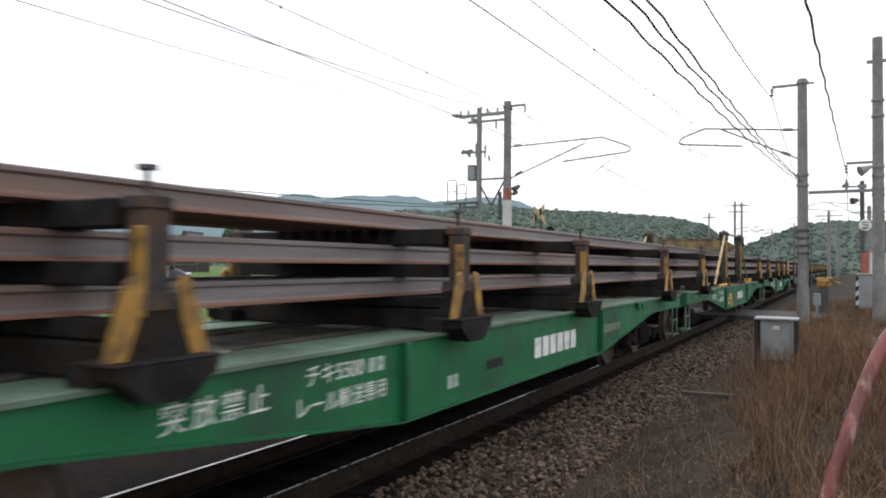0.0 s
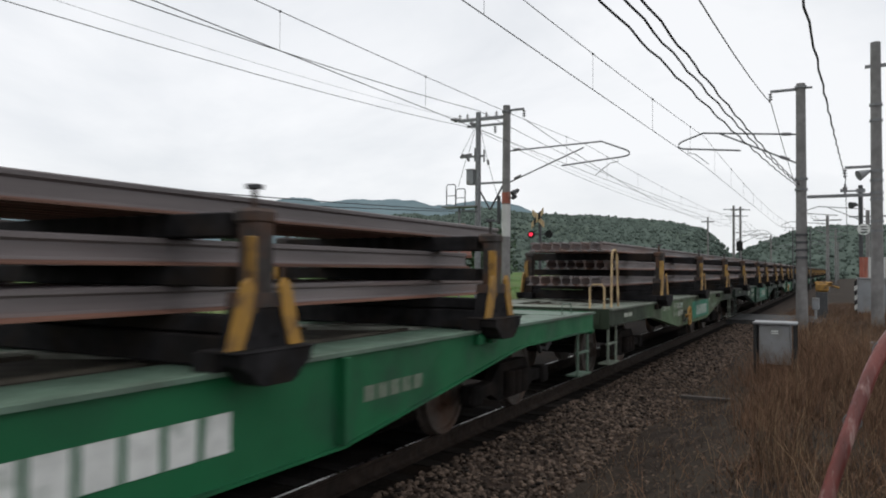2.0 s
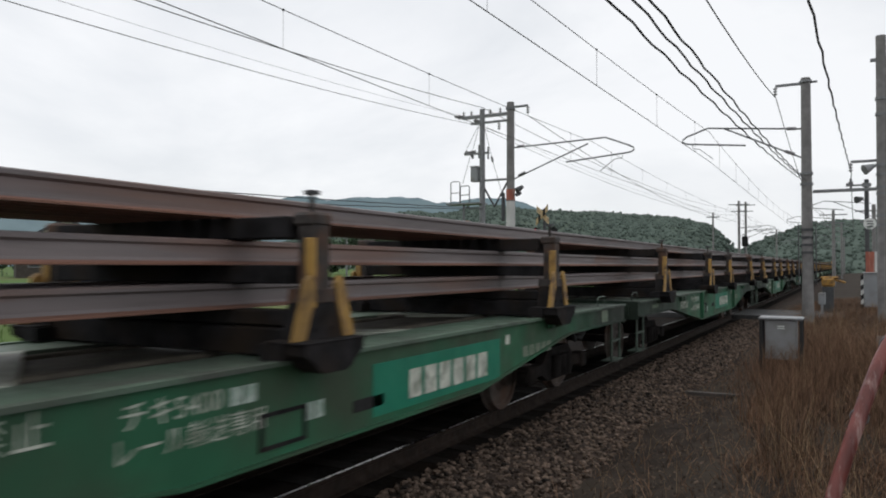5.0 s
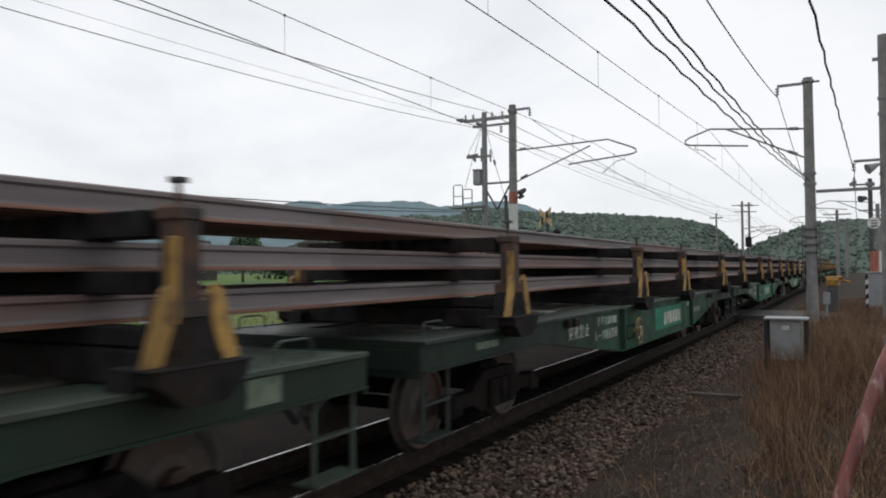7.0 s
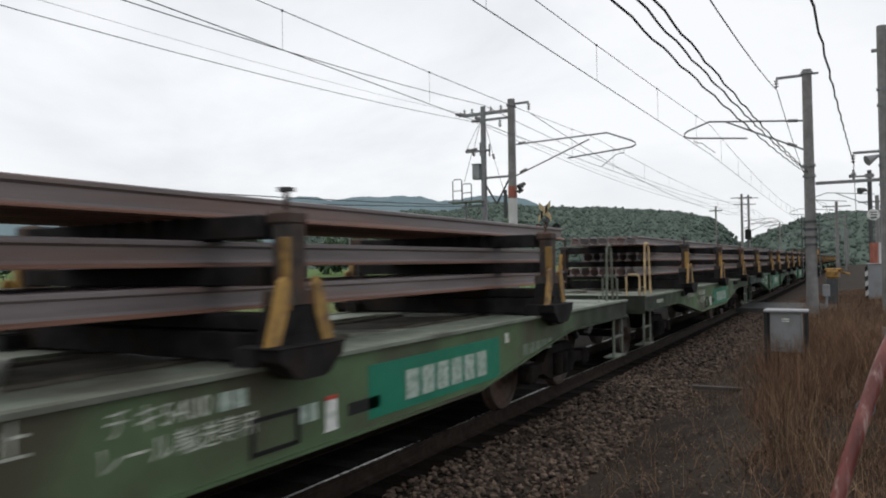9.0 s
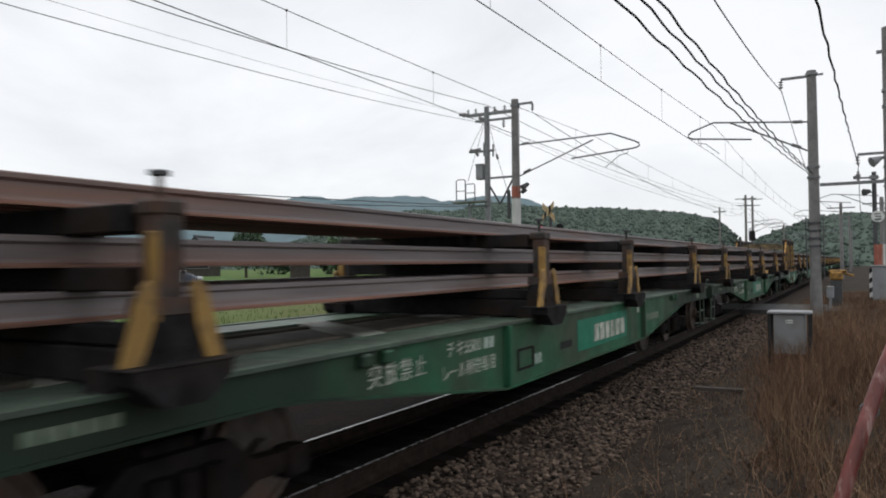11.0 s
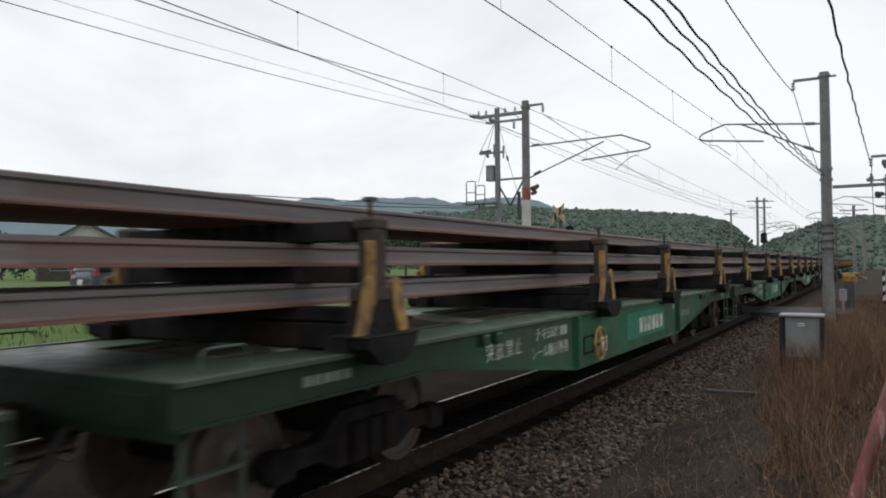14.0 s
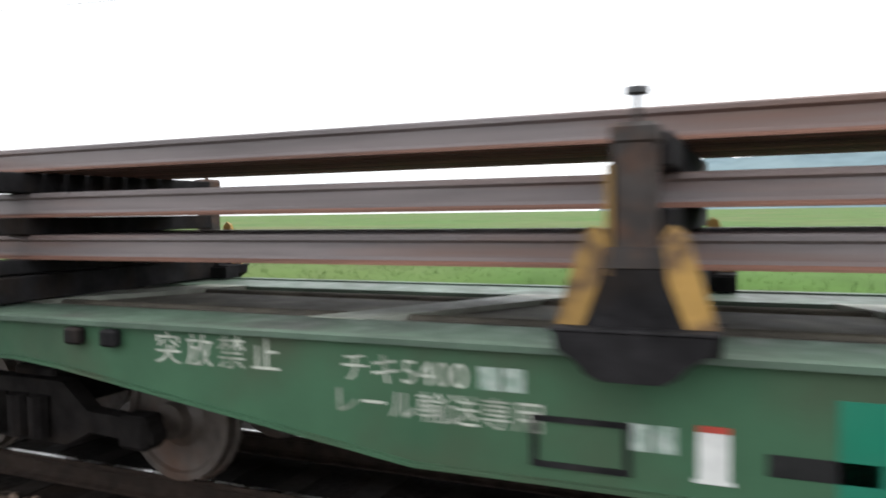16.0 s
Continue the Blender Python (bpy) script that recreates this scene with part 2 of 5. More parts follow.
# Hill and crown colours are paled and greyed to hold distance haze.
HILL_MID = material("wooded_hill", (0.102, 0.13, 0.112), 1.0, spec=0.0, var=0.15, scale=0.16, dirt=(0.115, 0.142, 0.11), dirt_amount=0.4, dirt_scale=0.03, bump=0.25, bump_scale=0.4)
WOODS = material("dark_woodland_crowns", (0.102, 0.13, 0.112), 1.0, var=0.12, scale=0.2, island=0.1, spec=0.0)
LEAF = material("dark_green_foliage", (0.058, 0.095, 0.052), 0.9, var=0.3, scale=1.0, island=0.5)
BARK = material("grey_brown_bark", (0.09, 0.07, 0.055), 0.9, var=0.3, scale=9.0)
ROOF = material("dark_roof_tiles", (0.05, 0.055, 0.065), 0.5, var=0.2, scale=2.0, bump=0.5, bump_scale=6.0)
ROOF_RED = material("red_brown_roof_tiles", (0.16, 0.06, 0.04), 0.6, var=0.2, scale=2.0, bump=0.5, bump_scale=6.0)
PLASTER = material("white_gable_plaster", (0.55, 0.55, 0.53), 0.85, var=0.08, scale=2.0)
TIMBER = material("dark_timber_wall", (0.06, 0.05, 0.043), 0.85, var=0.2, scale=3.0)
ROADM = material("asphalt", (0.06, 0.06, 0.06), 0.9, var=0.15, scale=6.0, bump=0.4)
CARPAINT = material("dark_blue_grey_car_paint", (0.022, 0.026, 0.04), 0.25, metal=0.3, var=0.05)
BRAKE = material("lit_red_tail_lamp", (0.28, 0.03, 0.03), 0.3, emission=(1.0, 0.05, 0.05, 0.05))
GLASS_D = material("dark_tinted_car_glass", (0.02, 0.025, 0.03), 0.08, var=0.02)
TYRE = material("black_rubber", (0.02, 0.02, 0.02), 0.85, var=0.1)
ALLOY = material("silver_alloy_rim", (0.55, 0.56, 0.57), 0.35, metal=0.7, var=0.05)


# ---- helpers for meshes ----
def to_object(name, bm, mat, parent=None, label="", smooth=False):
    me = bpy.data.meshes.new(name)
    bm.normal_update()
    bm.to_mesh(me)
    bm.free()
    return mesh_object(name, me, mat, parent, label, smooth)


def mesh_object(name, me, mat, parent=None, label="", smooth=False):
    if mat and not me.materials:
        for m in (mat if isinstance(mat, (list, tuple)) else (mat,)):
            me.materials.append(m)
    if smooth:
        me.polygons.foreach_set("use_smooth", [True] * len(me.polygons))
    ob = new(name, me)
    if parent:
        ob.parent = parent
    if label:
        tagged(ob, label)
    return ob


part = to_object


def box(bm, x0, x1, y0, y1, z0, z1, bevel=0.0):
    r = bmesh.ops.create_cube(bm, size=1, matrix=Matrix.Translation(((x0 + x1) / 2, (y0 + y1) / 2, (z0 + z1) / 2))
                              @ Matrix.Diagonal((abs(x1 - x0), abs(y1 - y0), abs(z1 - z0), 1)))
    if bevel:
        es = list({e for v in r["verts"] for e in v.link_edges})
        bmesh.ops.bevel(bm, geom=es, offset=bevel, segments=1, affect="EDGES")
    return bm


def boxes(*specs, bevel=0.0):
    bm = bmesh.new()
    for s in specs:
        box(bm, *s, bevel=bevel)
    return bm


def rod(bm, a, b, r, r2=None, n=8):
    a, b = Vector(a), Vector(b)
    d = b - a
    m = Matrix.Translation((a + b) / 2) @ d.to_track_quat("Z", "Y").to_matrix().to_4x4()
    bmesh.ops.create_cone(bm, cap_ends=True, segments=n, radius1=r, radius2=r if r2 is None else r2, depth=d.length, matrix=m)
    return bm


def rods(*specs, n=8):
    bm = bmesh.new()
    for s in specs:
        rod(bm, *s, n=n)
    return bm


def prism(bm, pts, axis, a, b):
    """Extrudes a polygon: axis 'x' takes pts as (y, z), 'y' as (x, z), 'z' as (x, y)."""
    def at(p, t):
        return {"x": (t, p[0], p[1]), "y": (p[0], t, p[1]), "z": (p[0], p[1], t)}[axis]
    lo = [bm.verts.new(at(p, a)) for p in pts]
    hi = [bm.verts.new(at(p, b)) for p in pts]
    n = len(pts)
    fs = [bm.faces.new(lo), bm.faces.new(hi)]
    for i in range(n):
        fs.append(bm.faces.new((lo[i], lo[(i + 1) % n], hi[(i + 1) % n], hi[i])))
    bmesh.ops.recalc_face_normals(bm, faces=fs)
    return bm


def pipe(points, r, n=8, closed=False):
    """A round tube along points, as a bmesh."""
    bm = bmesh.new()
    pts = [Vector(p) for p in points]
    rings = []
    ref = Vector((0, 0, 1))
    for i, p in enumerate(pts):
        d = (pts[min(i + 1, len(pts) - 1)] - pts[max(i - 1, 0)]).normalized()
        up = ref if abs(d.dot(ref)) < 0.95 else Vector((1, 0, 0))
        s = d.cross(up).normalized()
        u = s.cross(d).normalized()
        rr = r[i] if isinstance(r, (list, tuple)) else r
        rings.append([bm.verts.new(p + (s * math.cos(2 * math.pi * k / n) + u * math.sin(2 * math.pi * k / n)) * rr) for k in range(n)])
    for a, b in zip(rings, rings[1:]):
        for k in range(n):
            bm.faces.new((a[k], a[(k + 1) % n], b[(k + 1) % n], b[k]))
    bm.faces.new(rings[0][::-1])
    bm.faces.new(rings[-1])
    bmesh.ops.recalc_face_normals(bm, faces=bm.faces[:])
    return bm


def torus(c, R, r, axis, n=24, k=6):
    bm = bmesh.new()
    rings = []
    for i in range(n):
        a = 2 * math.pi * i / n
        ring = []
        for j in range(k):
            b = 2 * math.pi * j / k
            q = R + r * math.cos(b)
            p = {"x": (r * math.sin(b), q * math.cos(a), q * math.sin(a)), "y": (q * math.cos(a), r * math.sin(b), q * math.sin(a))}[axis]
            ring.append(bm.verts.new(Vector(c) + Vector(p)))
        rings.append(ring)
    for i in range(n):
        a, b = rings[i], rings[(i + 1) % n]
        for j in range(k):
            bm.faces.new((a[j], a[(j + 1) % k], b[(j + 1) % k], b[j]))
    bmesh.ops.recalc_face_normals(bm, faces=bm.faces[:])
    return bm


def empty(name, m=None):
    ob = new(name)
    ob.empty_display_size = 0.3
    if m is not None:
        ob.matrix_basis = m
    return ob


def lettering(text, size, spacing=1.0):
    """A mesh of words, in the y-z plane, read from +x, starting at the origin."""
    cu = bpy.data.curves.new("lettering", "FONT")
    cu.body, cu.size, cu.extrude, cu.space_character = text, size, 0.0015, spacing
    ob = bpy.data.objects.new("lettering", cu)
    scene.collection.objects.link(ob)
    me = bpy.data.meshes.new_from_object(ob.evaluated_get(bpy.context.evaluated_depsgraph_get()))
    bpy.data.objects.remove(ob)
    me.transform(Matrix(((0, 0, 1, 0), (1, 0, 0, 0), (0, 1, 0, 0), (0, 0, 0, 1))))
    return me


# ---- ground ----
TRACK_X, TRACK2_X = -4.45, -8.25


def ground_z(x, y):
    """The height of the ground across the line."""
    prof = [(-400, 0.75), (-60, 0.75), (-15.5, 0.72), (-13.5, 0.55), (-11.2, -0.42), (-10.6, -0.5), (-2.9, -0.5), (-2.2, -0.38), (-1.2, -0.12), (0.0, 0.0), (3, 0.12), (400, 0.1)]
    return float(np.interp(x, [p[0] for p in prof], [p[1] for p in prof]))


def build_ground():
    xs = sorted({-4000, -1500, -600, -300, -150, -100, -60, -45, -35, -28, 30, 60, 150, 400, 1500, 4000, *np.arange(-24, 12.1, 0.6).round(2).tolist()})
    ys = sorted({-4000, -1500, -500, -200, -100, -60, 80, 100, 130, 180, 260, 400, 800, 2000, 4000, *np.arange(-40, 60.1, 1.2).round(2).tolist()})
    bm = bmesh.new()
    grid = []
    for y in ys:
        row = []
        for x in xs:
            z = ground_z(x, y)
            if -60 < y < 70 and -40 < x < 15:
                z += 0.07 * noise.noise(Vector((x * 0.6, y * 0.6, 0))) + 0.03 * noise.noise(Vector((x * 2.1, y * 2.1, 4)))
            row.append(bm.verts.new((x, y, z)))
        grid.append(row)
    for i in range(len(ys) - 1):
        for j in range(len(xs) - 1):
            f = bm.faces.new((grid[i][j], grid[i][j + 1], grid[i + 1][j + 1], grid[i + 1][j]))
            f.material_index = 1 if xs[j] < -12.2 else 0
            f.smooth = True
    ob = to_object("ground", bm, (EARTH, FIELD))
    return tagged(ob, "brown trackside earth and wide green fields", "ground", kind="structure")


build_ground()


def build_ballast():
    bm = bmesh.new()
    prof = [(-10.6, -0.52), (-9.9, -0.2), (-2.95, -0.2), (-2.25, -0.46)]
    ys = [-120, -40, *np.arange(-20, 40.1, 0.5).tolist(), 60, 120, 300, 700]
    cols = []
    for y in ys:
        row = []
        for k in range(len(prof) - 1):
            for s in range(14 if k == 1 else 5):
                a, b, m = prof[k], prof[k + 1], 14 if k == 1 else 5
                x = a[0] + (b[0] - a[0]) * s / m
                z = a[1] + (b[1] - a[1]) * s / m
                if -20 < y < 40:
                    z += 0.03 * noise.noise(Vector((x * 1.8, y * 1.8, 2)))
                row.append(bm.verts.new((x, y, z)))
        row.append(bm.verts.new((prof[-1][0], y, prof[-1][1])))
        cols.append(row)
    for a, b in zip(cols, cols[1:]):
        for j in range(len(a) - 1):
            f = bm.faces.new((a[j], a[j + 1], b[j + 1], b[j]))
            f.smooth = True
            # the strip under the train gets the ballast with shade painted in
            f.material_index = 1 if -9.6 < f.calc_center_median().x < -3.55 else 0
    tagged(to_object("ballast_bed", bm, (BALLAST, SHADED_BED)), "brown-grey crushed stone ballast bed under two tracks", "ballast", kind="structure")


build_ballast()


def scatter_mesh(name, verts, faces, mat, label, category):
    me = bpy.data.meshes.new(name)
    me.from_pydata(verts, [], faces)
    ob = mesh_object(name, me, mat)
    return tagged(ob, label, category, kind="stuff")


def build_stones():
    rng = np.random.default_rng(5)
    ico = bmesh.new()
    bmesh.ops.create_icosphere(ico, subdivisions=1, radius=1)
    iv = np.array([v.co[:] for v in ico.verts])
    iface = [[v.index for v in f.verts] for f in ico.faces]
    ico.free()
    verts, faces = [], []
    n = 31000
    ys = np.concatenate([1.0 + 34 * rng.random(25000) ** 1.5, rng.uniform(-9.0, 1.0, 6000)])
    xs = rng.uniform(-3.6, -1.95, n)
    for i in range(n):
        x, y = xs[i], ys[i]
        z = float(np.interp(x, [-2.95, -2.25, -2.0], [-0.2, -0.46, -0.44])) + rng.uniform(-0.01, 0.025)
        s = rng.uniform(0.013, 0.034) * (1.2 if y > 14 else 1)
        m = iv * rng.uniform(0.65, 1.25, (len(iv), 1)) * np.array([s * rng.uniform(0.8, 1.5), s * rng.uniform(0.8, 1.5), s * rng.uniform(0.6, 1.0)])
        a = rng.uniform(0, 6.28)
        c, sn = math.cos(a), math.sin(a)
        base = len(verts)
        for p in m:
            verts.append((x + p[0] * c - p[1] * sn, y + p[0] * sn + p[1] * c, z + p[2]))
        faces.extend([[base + k for k in f] for f in iface])
    scatter_mesh("ballast_stones", verts, faces, STONE, "loose brown-grey crushed ballast stones on the shoulder", "ballast")


build_stones()


def build_grit():
    """Smaller stones that have rolled from the shoulder onto the verge."""
    rng = np.random.default_rng(15)
    verts, faces = [], []
    for _ in range(9000):
        y = 1.5 + 24 * rng.random() ** 1.4
        x = -2.25 + 1.9 * rng.random() ** 1.8
        s, z = rng.uniform(0.006, 0.02), ground_z(x, y) + 0.01 + 0.07 * noise.noise(Vector((x * 0.6, y * 0.6, 0)))
        b = len(verts)
        for dx, dy, dz in ((1, 0, 0), (0, 1, 0), (-1, 0, 0), (0, -1, 0), (0.2, 0.1, 0.9)):
            verts.append((x + dx * s * rng.uniform(0.6, 1.3), y + dy * s * rng.uniform(0.6, 1.3), z + dz * s))
        faces += [(b + k, b + (k + 1) % 4, b + 4) for k in range(4)]
    scatter_mesh("verge_grit", verts, faces, STONE, "small scattered stones on the earth verge", "gravel")


build_grit()


# ---- running tracks ----
def rail_section(scale=1.0):
    """Half of a flat-bottomed rail's outline, mirrored: (x, z) from the foot's underside."""
    half = [(0.0, 0.0), (0.072, 0.0), (0.072, 0.012), (0.03, 0.026), (0.0085, 0.045), (0.0085, 0.125), (0.032, 0.14), (0.0325, 0.164), (0.024, 0.172), (0.016, 0.174), (0.0, 0.174)]
    pts = half[1:-1]
    return [(x * scale, z * scale) for x, z in pts] + [(-x * scale, z * scale) for x, z in pts[::-1]]


def build_track(x, name, label):
    track = empty(name, pose(x, 0, 0))
    tagged(track, label, "railway track", kind="structure")
    for side in (-0.5335, 0.5335):
        bm = bmesh.new()
        prism(bm, [(px + side, pz - 0.174) for px, pz in rail_section()], "y", -150, 700)
        r = to_object("rail", bm, (RAIL_SIDE, RAIL_TOP), track)
        for f in r.data.polygons:
            f.material_index = 1 if f.normal.z > 0.99 and f.center.z > -0.02 else 0
    sb = bmesh.new()
    prism(sb, [(-0.12, -0.30), (0.12, -0.30), (0.105, -0.192), (-0.105, -0.192)], "x", -1.0, 1.0)
    me = None
    for i in range(90):
        y = -8 + i * 0.61
        if me is None:
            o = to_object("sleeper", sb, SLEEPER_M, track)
            me = o.data
        else:
            o = mesh_object("sleeper", me, None, track)
        o.location = (0, y, 0)


build_track(TRACK_X, "near_track", "running track with worn bright rail heads on concrete sleepers")
build_track(TRACK2_X, "far_track", "second running track beyond the passing train")

# ---- the train ----
MOVING = []
RUN_TIMES = [0, 2, 4, 6, 8, 10, 12, 14, 16]


def run(t):
    """Metres run since the start: about 77 km/h and slowly gaining."""
    return 21.35 * t + 0.055 * t * t


DECK_Z, HALF_W = 1.19, 1.30
TIERS = (1.506, 1.808, 2.132)
MESHES = {}


def shared(key, make):
    if key not in MESHES:
        bm = make()
        if isinstance(bm, bpy.types.Mesh):
            MESHES[key] = bm
        else:
            me = bpy.data.meshes.new(key)
            bm.normal_update()
            bm.to_mesh(me)
            bm.free()
            MESHES[key] = me
    return MESHES[key]


def piece(name, key, make, mat, parent, loc=(0, 0, 0), label="", turn=0.0, smooth=False):
    """A part whose mesh is shared by all alike parts of one paint."""
    first = key not in MESHES
    me = shared(key, make)
    ob = mesh_object(name, me, mat if first else None, parent, label, smooth and first)
    ob.matrix_basis = pose(*loc, 0, 0, turn)
    return ob


def sill_mesh(half):
    """A fish-bellied side sill: web, top flange and bottom flange, on the +x side."""
    bm = bmesh.new()
    deep, shallow, knee = (0.65, 0.235, 2.75) if half > 8 else (0.58, 0.235, 1.8)
    k1 = 6.15 if half > 8 else 4.5
    low = [(-half, -shallow), (-k1, -shallow), (-k1 + 0.35, -shallow - 0.03), (-knee, -deep), (knee, -deep), (k1 - 0.35, -shallow - 0.03), (k1, -shallow), (half, -shallow)]
    pts = [(y, DECK_Z + z) for y, z in low] + [(half, DECK_Z), (-half, DECK_Z)]
    prism(bm, pts, "x", HALF_W - 0.03, HALF_W)
    return bm, prism(bmesh.new(), [(y, DECK_Z + z) for y, z in low] + [(y, DECK_Z + z - 0.02) for y, z in low[::-1]], "x", HALF_W - 0.12, HALF_W + 0.035)


def lathe_x(profile, n=28, z=0.43):
    """One closed skin turned about the axle: profile of (x, radius)."""
    bm = bmesh.new()
    rings = [[bm.verts.new((x, r * math.cos(6.28318 * k / n), z + r * math.sin(6.28318 * k / n))) for k in range(n)] for x, r in profile]
    for a, b in zip(rings, rings[1:]):
        for k in range(n):
            bm.faces.new((a[k], a[(k + 1) % n], b[(k + 1) % n], b[k]))
    bm.faces.new(rings[0][::-1])
    bm.faces.new(rings[-1])
    bmesh.ops.recalc_face_normals(bm, faces=bm.faces[:])
    return bm


def wheel_mesh():
    return lathe_x([(0.50, 0.455), (0.525, 0.455), (0.535, 0.43), (0.62, 0.425), (0.622, 0.375), (0.595, 0.36), (0.585, 0.20), (0.62, 0.13), (0.70, 0.12), (0.702, 0.07)])


def side_frame_mesh():
    bm = bmesh.new()
    top = [(-1.15, 0.44), (-1.1, 0.52), (-0.6, 0.54), (-0.38, 0.72), (0.38, 0.72), (0.6, 0.54), (1.1, 0.52), (1.15, 0.44)]
    bot = [(1.15, 0.38), (0.62, 0.40), (0.4, 0.30), (-0.4, 0.30), (-0.62, 0.40), (-1.15, 0.38)]
    prism(bm, top + bot, "x", -0.06, 0.06)
    for s in (-1, 1):
        box(bm, -0.09, 0.10, s * 1.0 - 0.12, s * 1.0 + 0.12, 0.33, 0.55, 0.03)
    for k in (-0.2, 0, 0.2):
        rod(bm, (0.09, k, 0.34), (0.09, k, 0.62), 0.075, n=10)
    return bm


def brace_mesh():
    """One leaning yellow plate of a stanchion's foot, with a folded edge."""
    bm = bmesh.new()
    prism(bm, [(-0.32, DECK_Z + 0.137), (-0.205, DECK_Z + 0.137), (-0.135, DECK_Z + 0.32), (-0.112, DECK_Z + 0.50), (-0.15, DECK_Z + 0.55), (-0.20, DECK_Z + 0.52)], "x", 1.24, 1.27)
    return bm


def post_mesh():
    bm = bmesh.new()
    box(bm, 1.10, 1.24, -0.085, 0.085, DECK_Z, 2.10, 0.012)
    box(bm, 1.06, 1.25, -0.10, 0.10, 2.06, 2.155, 0.02)
    rod(bm, (1.15, 0, 2.14), (1.15, 0, 2.285), 0.018)
    return bm


def socket_mesh():
    """The black tapered socket that holds a stanchion between its braces."""
    bm = bmesh.new()
    prism(bm, [(-0.2, DECK_Z + 0.13), (0.2, DECK_Z + 0.13), (0.125, DECK_Z + 0.37), (-0.125, DECK_Z + 0.37)], "x", 1.06, 1.256)
    for y in (-0.09, 0.09):
        rod(bm, (1.25, y, DECK_Z + 0.2), (1.268, y, DECK_Z + 0.2), 0.02, n=6)
    return bm


def collar_mesh():
    bm = bmesh.new()
    prism(bm, [(-0.13, DECK_Z + 0.374), (0.13, DECK_Z + 0.374), (0.108, DECK_Z + 0.46), (-0.108, DECK_Z + 0.46)], "x", 1.05, 1.262)
    return bm


def foot_mesh():
    bm = bmesh.new()
    a = [(-0.31, DECK_Z + 0.12), (-0.30, DECK_Z + 0.05), (-0.22, DECK_Z + 0.0), (-0.18, DECK_Z - 0.045), (-0.12, DECK_Z - 0.075), (0.12, DECK_Z - 0.075), (0.18, DECK_Z - 0.045), (0.22, DECK_Z + 0.0), (0.30, DECK_Z + 0.05), (0.31, DECK_Z + 0.12)]
    prism(bm, a, "x", 1.17, 1.355)
    box(bm, 1.03, 1.36, -0.33, 0.33, DECK_Z + 0.118, DECK_Z + 0.135, 0.006)
    box(bm, 1.0, 1.18, -0.33, 0.33, DECK_Z + 0.014, DECK_Z + 0.119)
    return bm


def cap_mesh():
    bm = bmesh.new()
    rod(bm, (1.15, 0, 2.277), (1.15, 0, 2.302), 0.055, n=12)
    return bm


def stand(wagon, y, yellow, k):
    """A support across the deck: bolster, spacers between the tiers, and a stanchion with yellow braces at each side."""
    st = piece("load_support", "bolster", lambda: boxes((-1.24, 1.24, -0.15, 0.15, DECK_Z + 0.015, 1.39), (-1.24, 1.24, -0.11, 0.11, 1.40, 1.503), bevel=0.01), GREASE, wagon, (0, y, 0), "black greasy cross bolster carrying the rails")
    for z0, z1 in ((TIERS[0] + 0.176, TIERS[1] - 0.002), (TIERS[1] + 0.176, TIERS[2] - 0.002)):
        piece("spacer_beam", "spacer%.2f" % z0, lambda z0=z0, z1=z1: boxes((-1.22, 1.22, -0.13, 0.13, z0, z1), bevel=0.008), GREASE, st)
    for turn, out in ((0, 0.17), (180, -0.17)):
        at_side = dict(loc=(out, 0, 0), turn=turn)
        piece("stanchion", "post", post_mesh, POST_M, st, **at_side)
        piece("stanchion_foot", "foot", foot_mesh, GREASE, st, **at_side)
        piece("socket", "socket", socket_mesh, GREASE, st, label="greasy black tapered socket", **at_side)
        piece("collar", "collar" + k, collar_mesh, POST_M, st, label="rust-brown steel collar", **at_side)
        piece("cap", "cap", cap_mesh, DARKSTEEL, st, **at_side)
        piece("brace", "brace" + k, brace_mesh, yellow, st, label="worn yellow brace plate", **at_side)
        piece("brace", "brace_b" + k, lambda: mirrored(brace_mesh()), yellow, st, label="worn yellow brace plate", **at_side)
        piece("guide_plate", "guide%s%d" % (k, turn), lambda: boxes((1.18, 1.262, -0.112, -0.087, 1.53, 1.985), bevel=0.006) if not turn else boxes((1.18, 1.262, 0.087, 0.112, 1.53, 1.985), bevel=0.006), yellow, st, label="yellow guide plate", **at_side)
    return st


def mirrored(bm):
    for v in bm.verts:
        v.co.y = -v.co.y
    bmesh.ops.reverse_faces(bm, faces=bm.faces[:])
    return bm


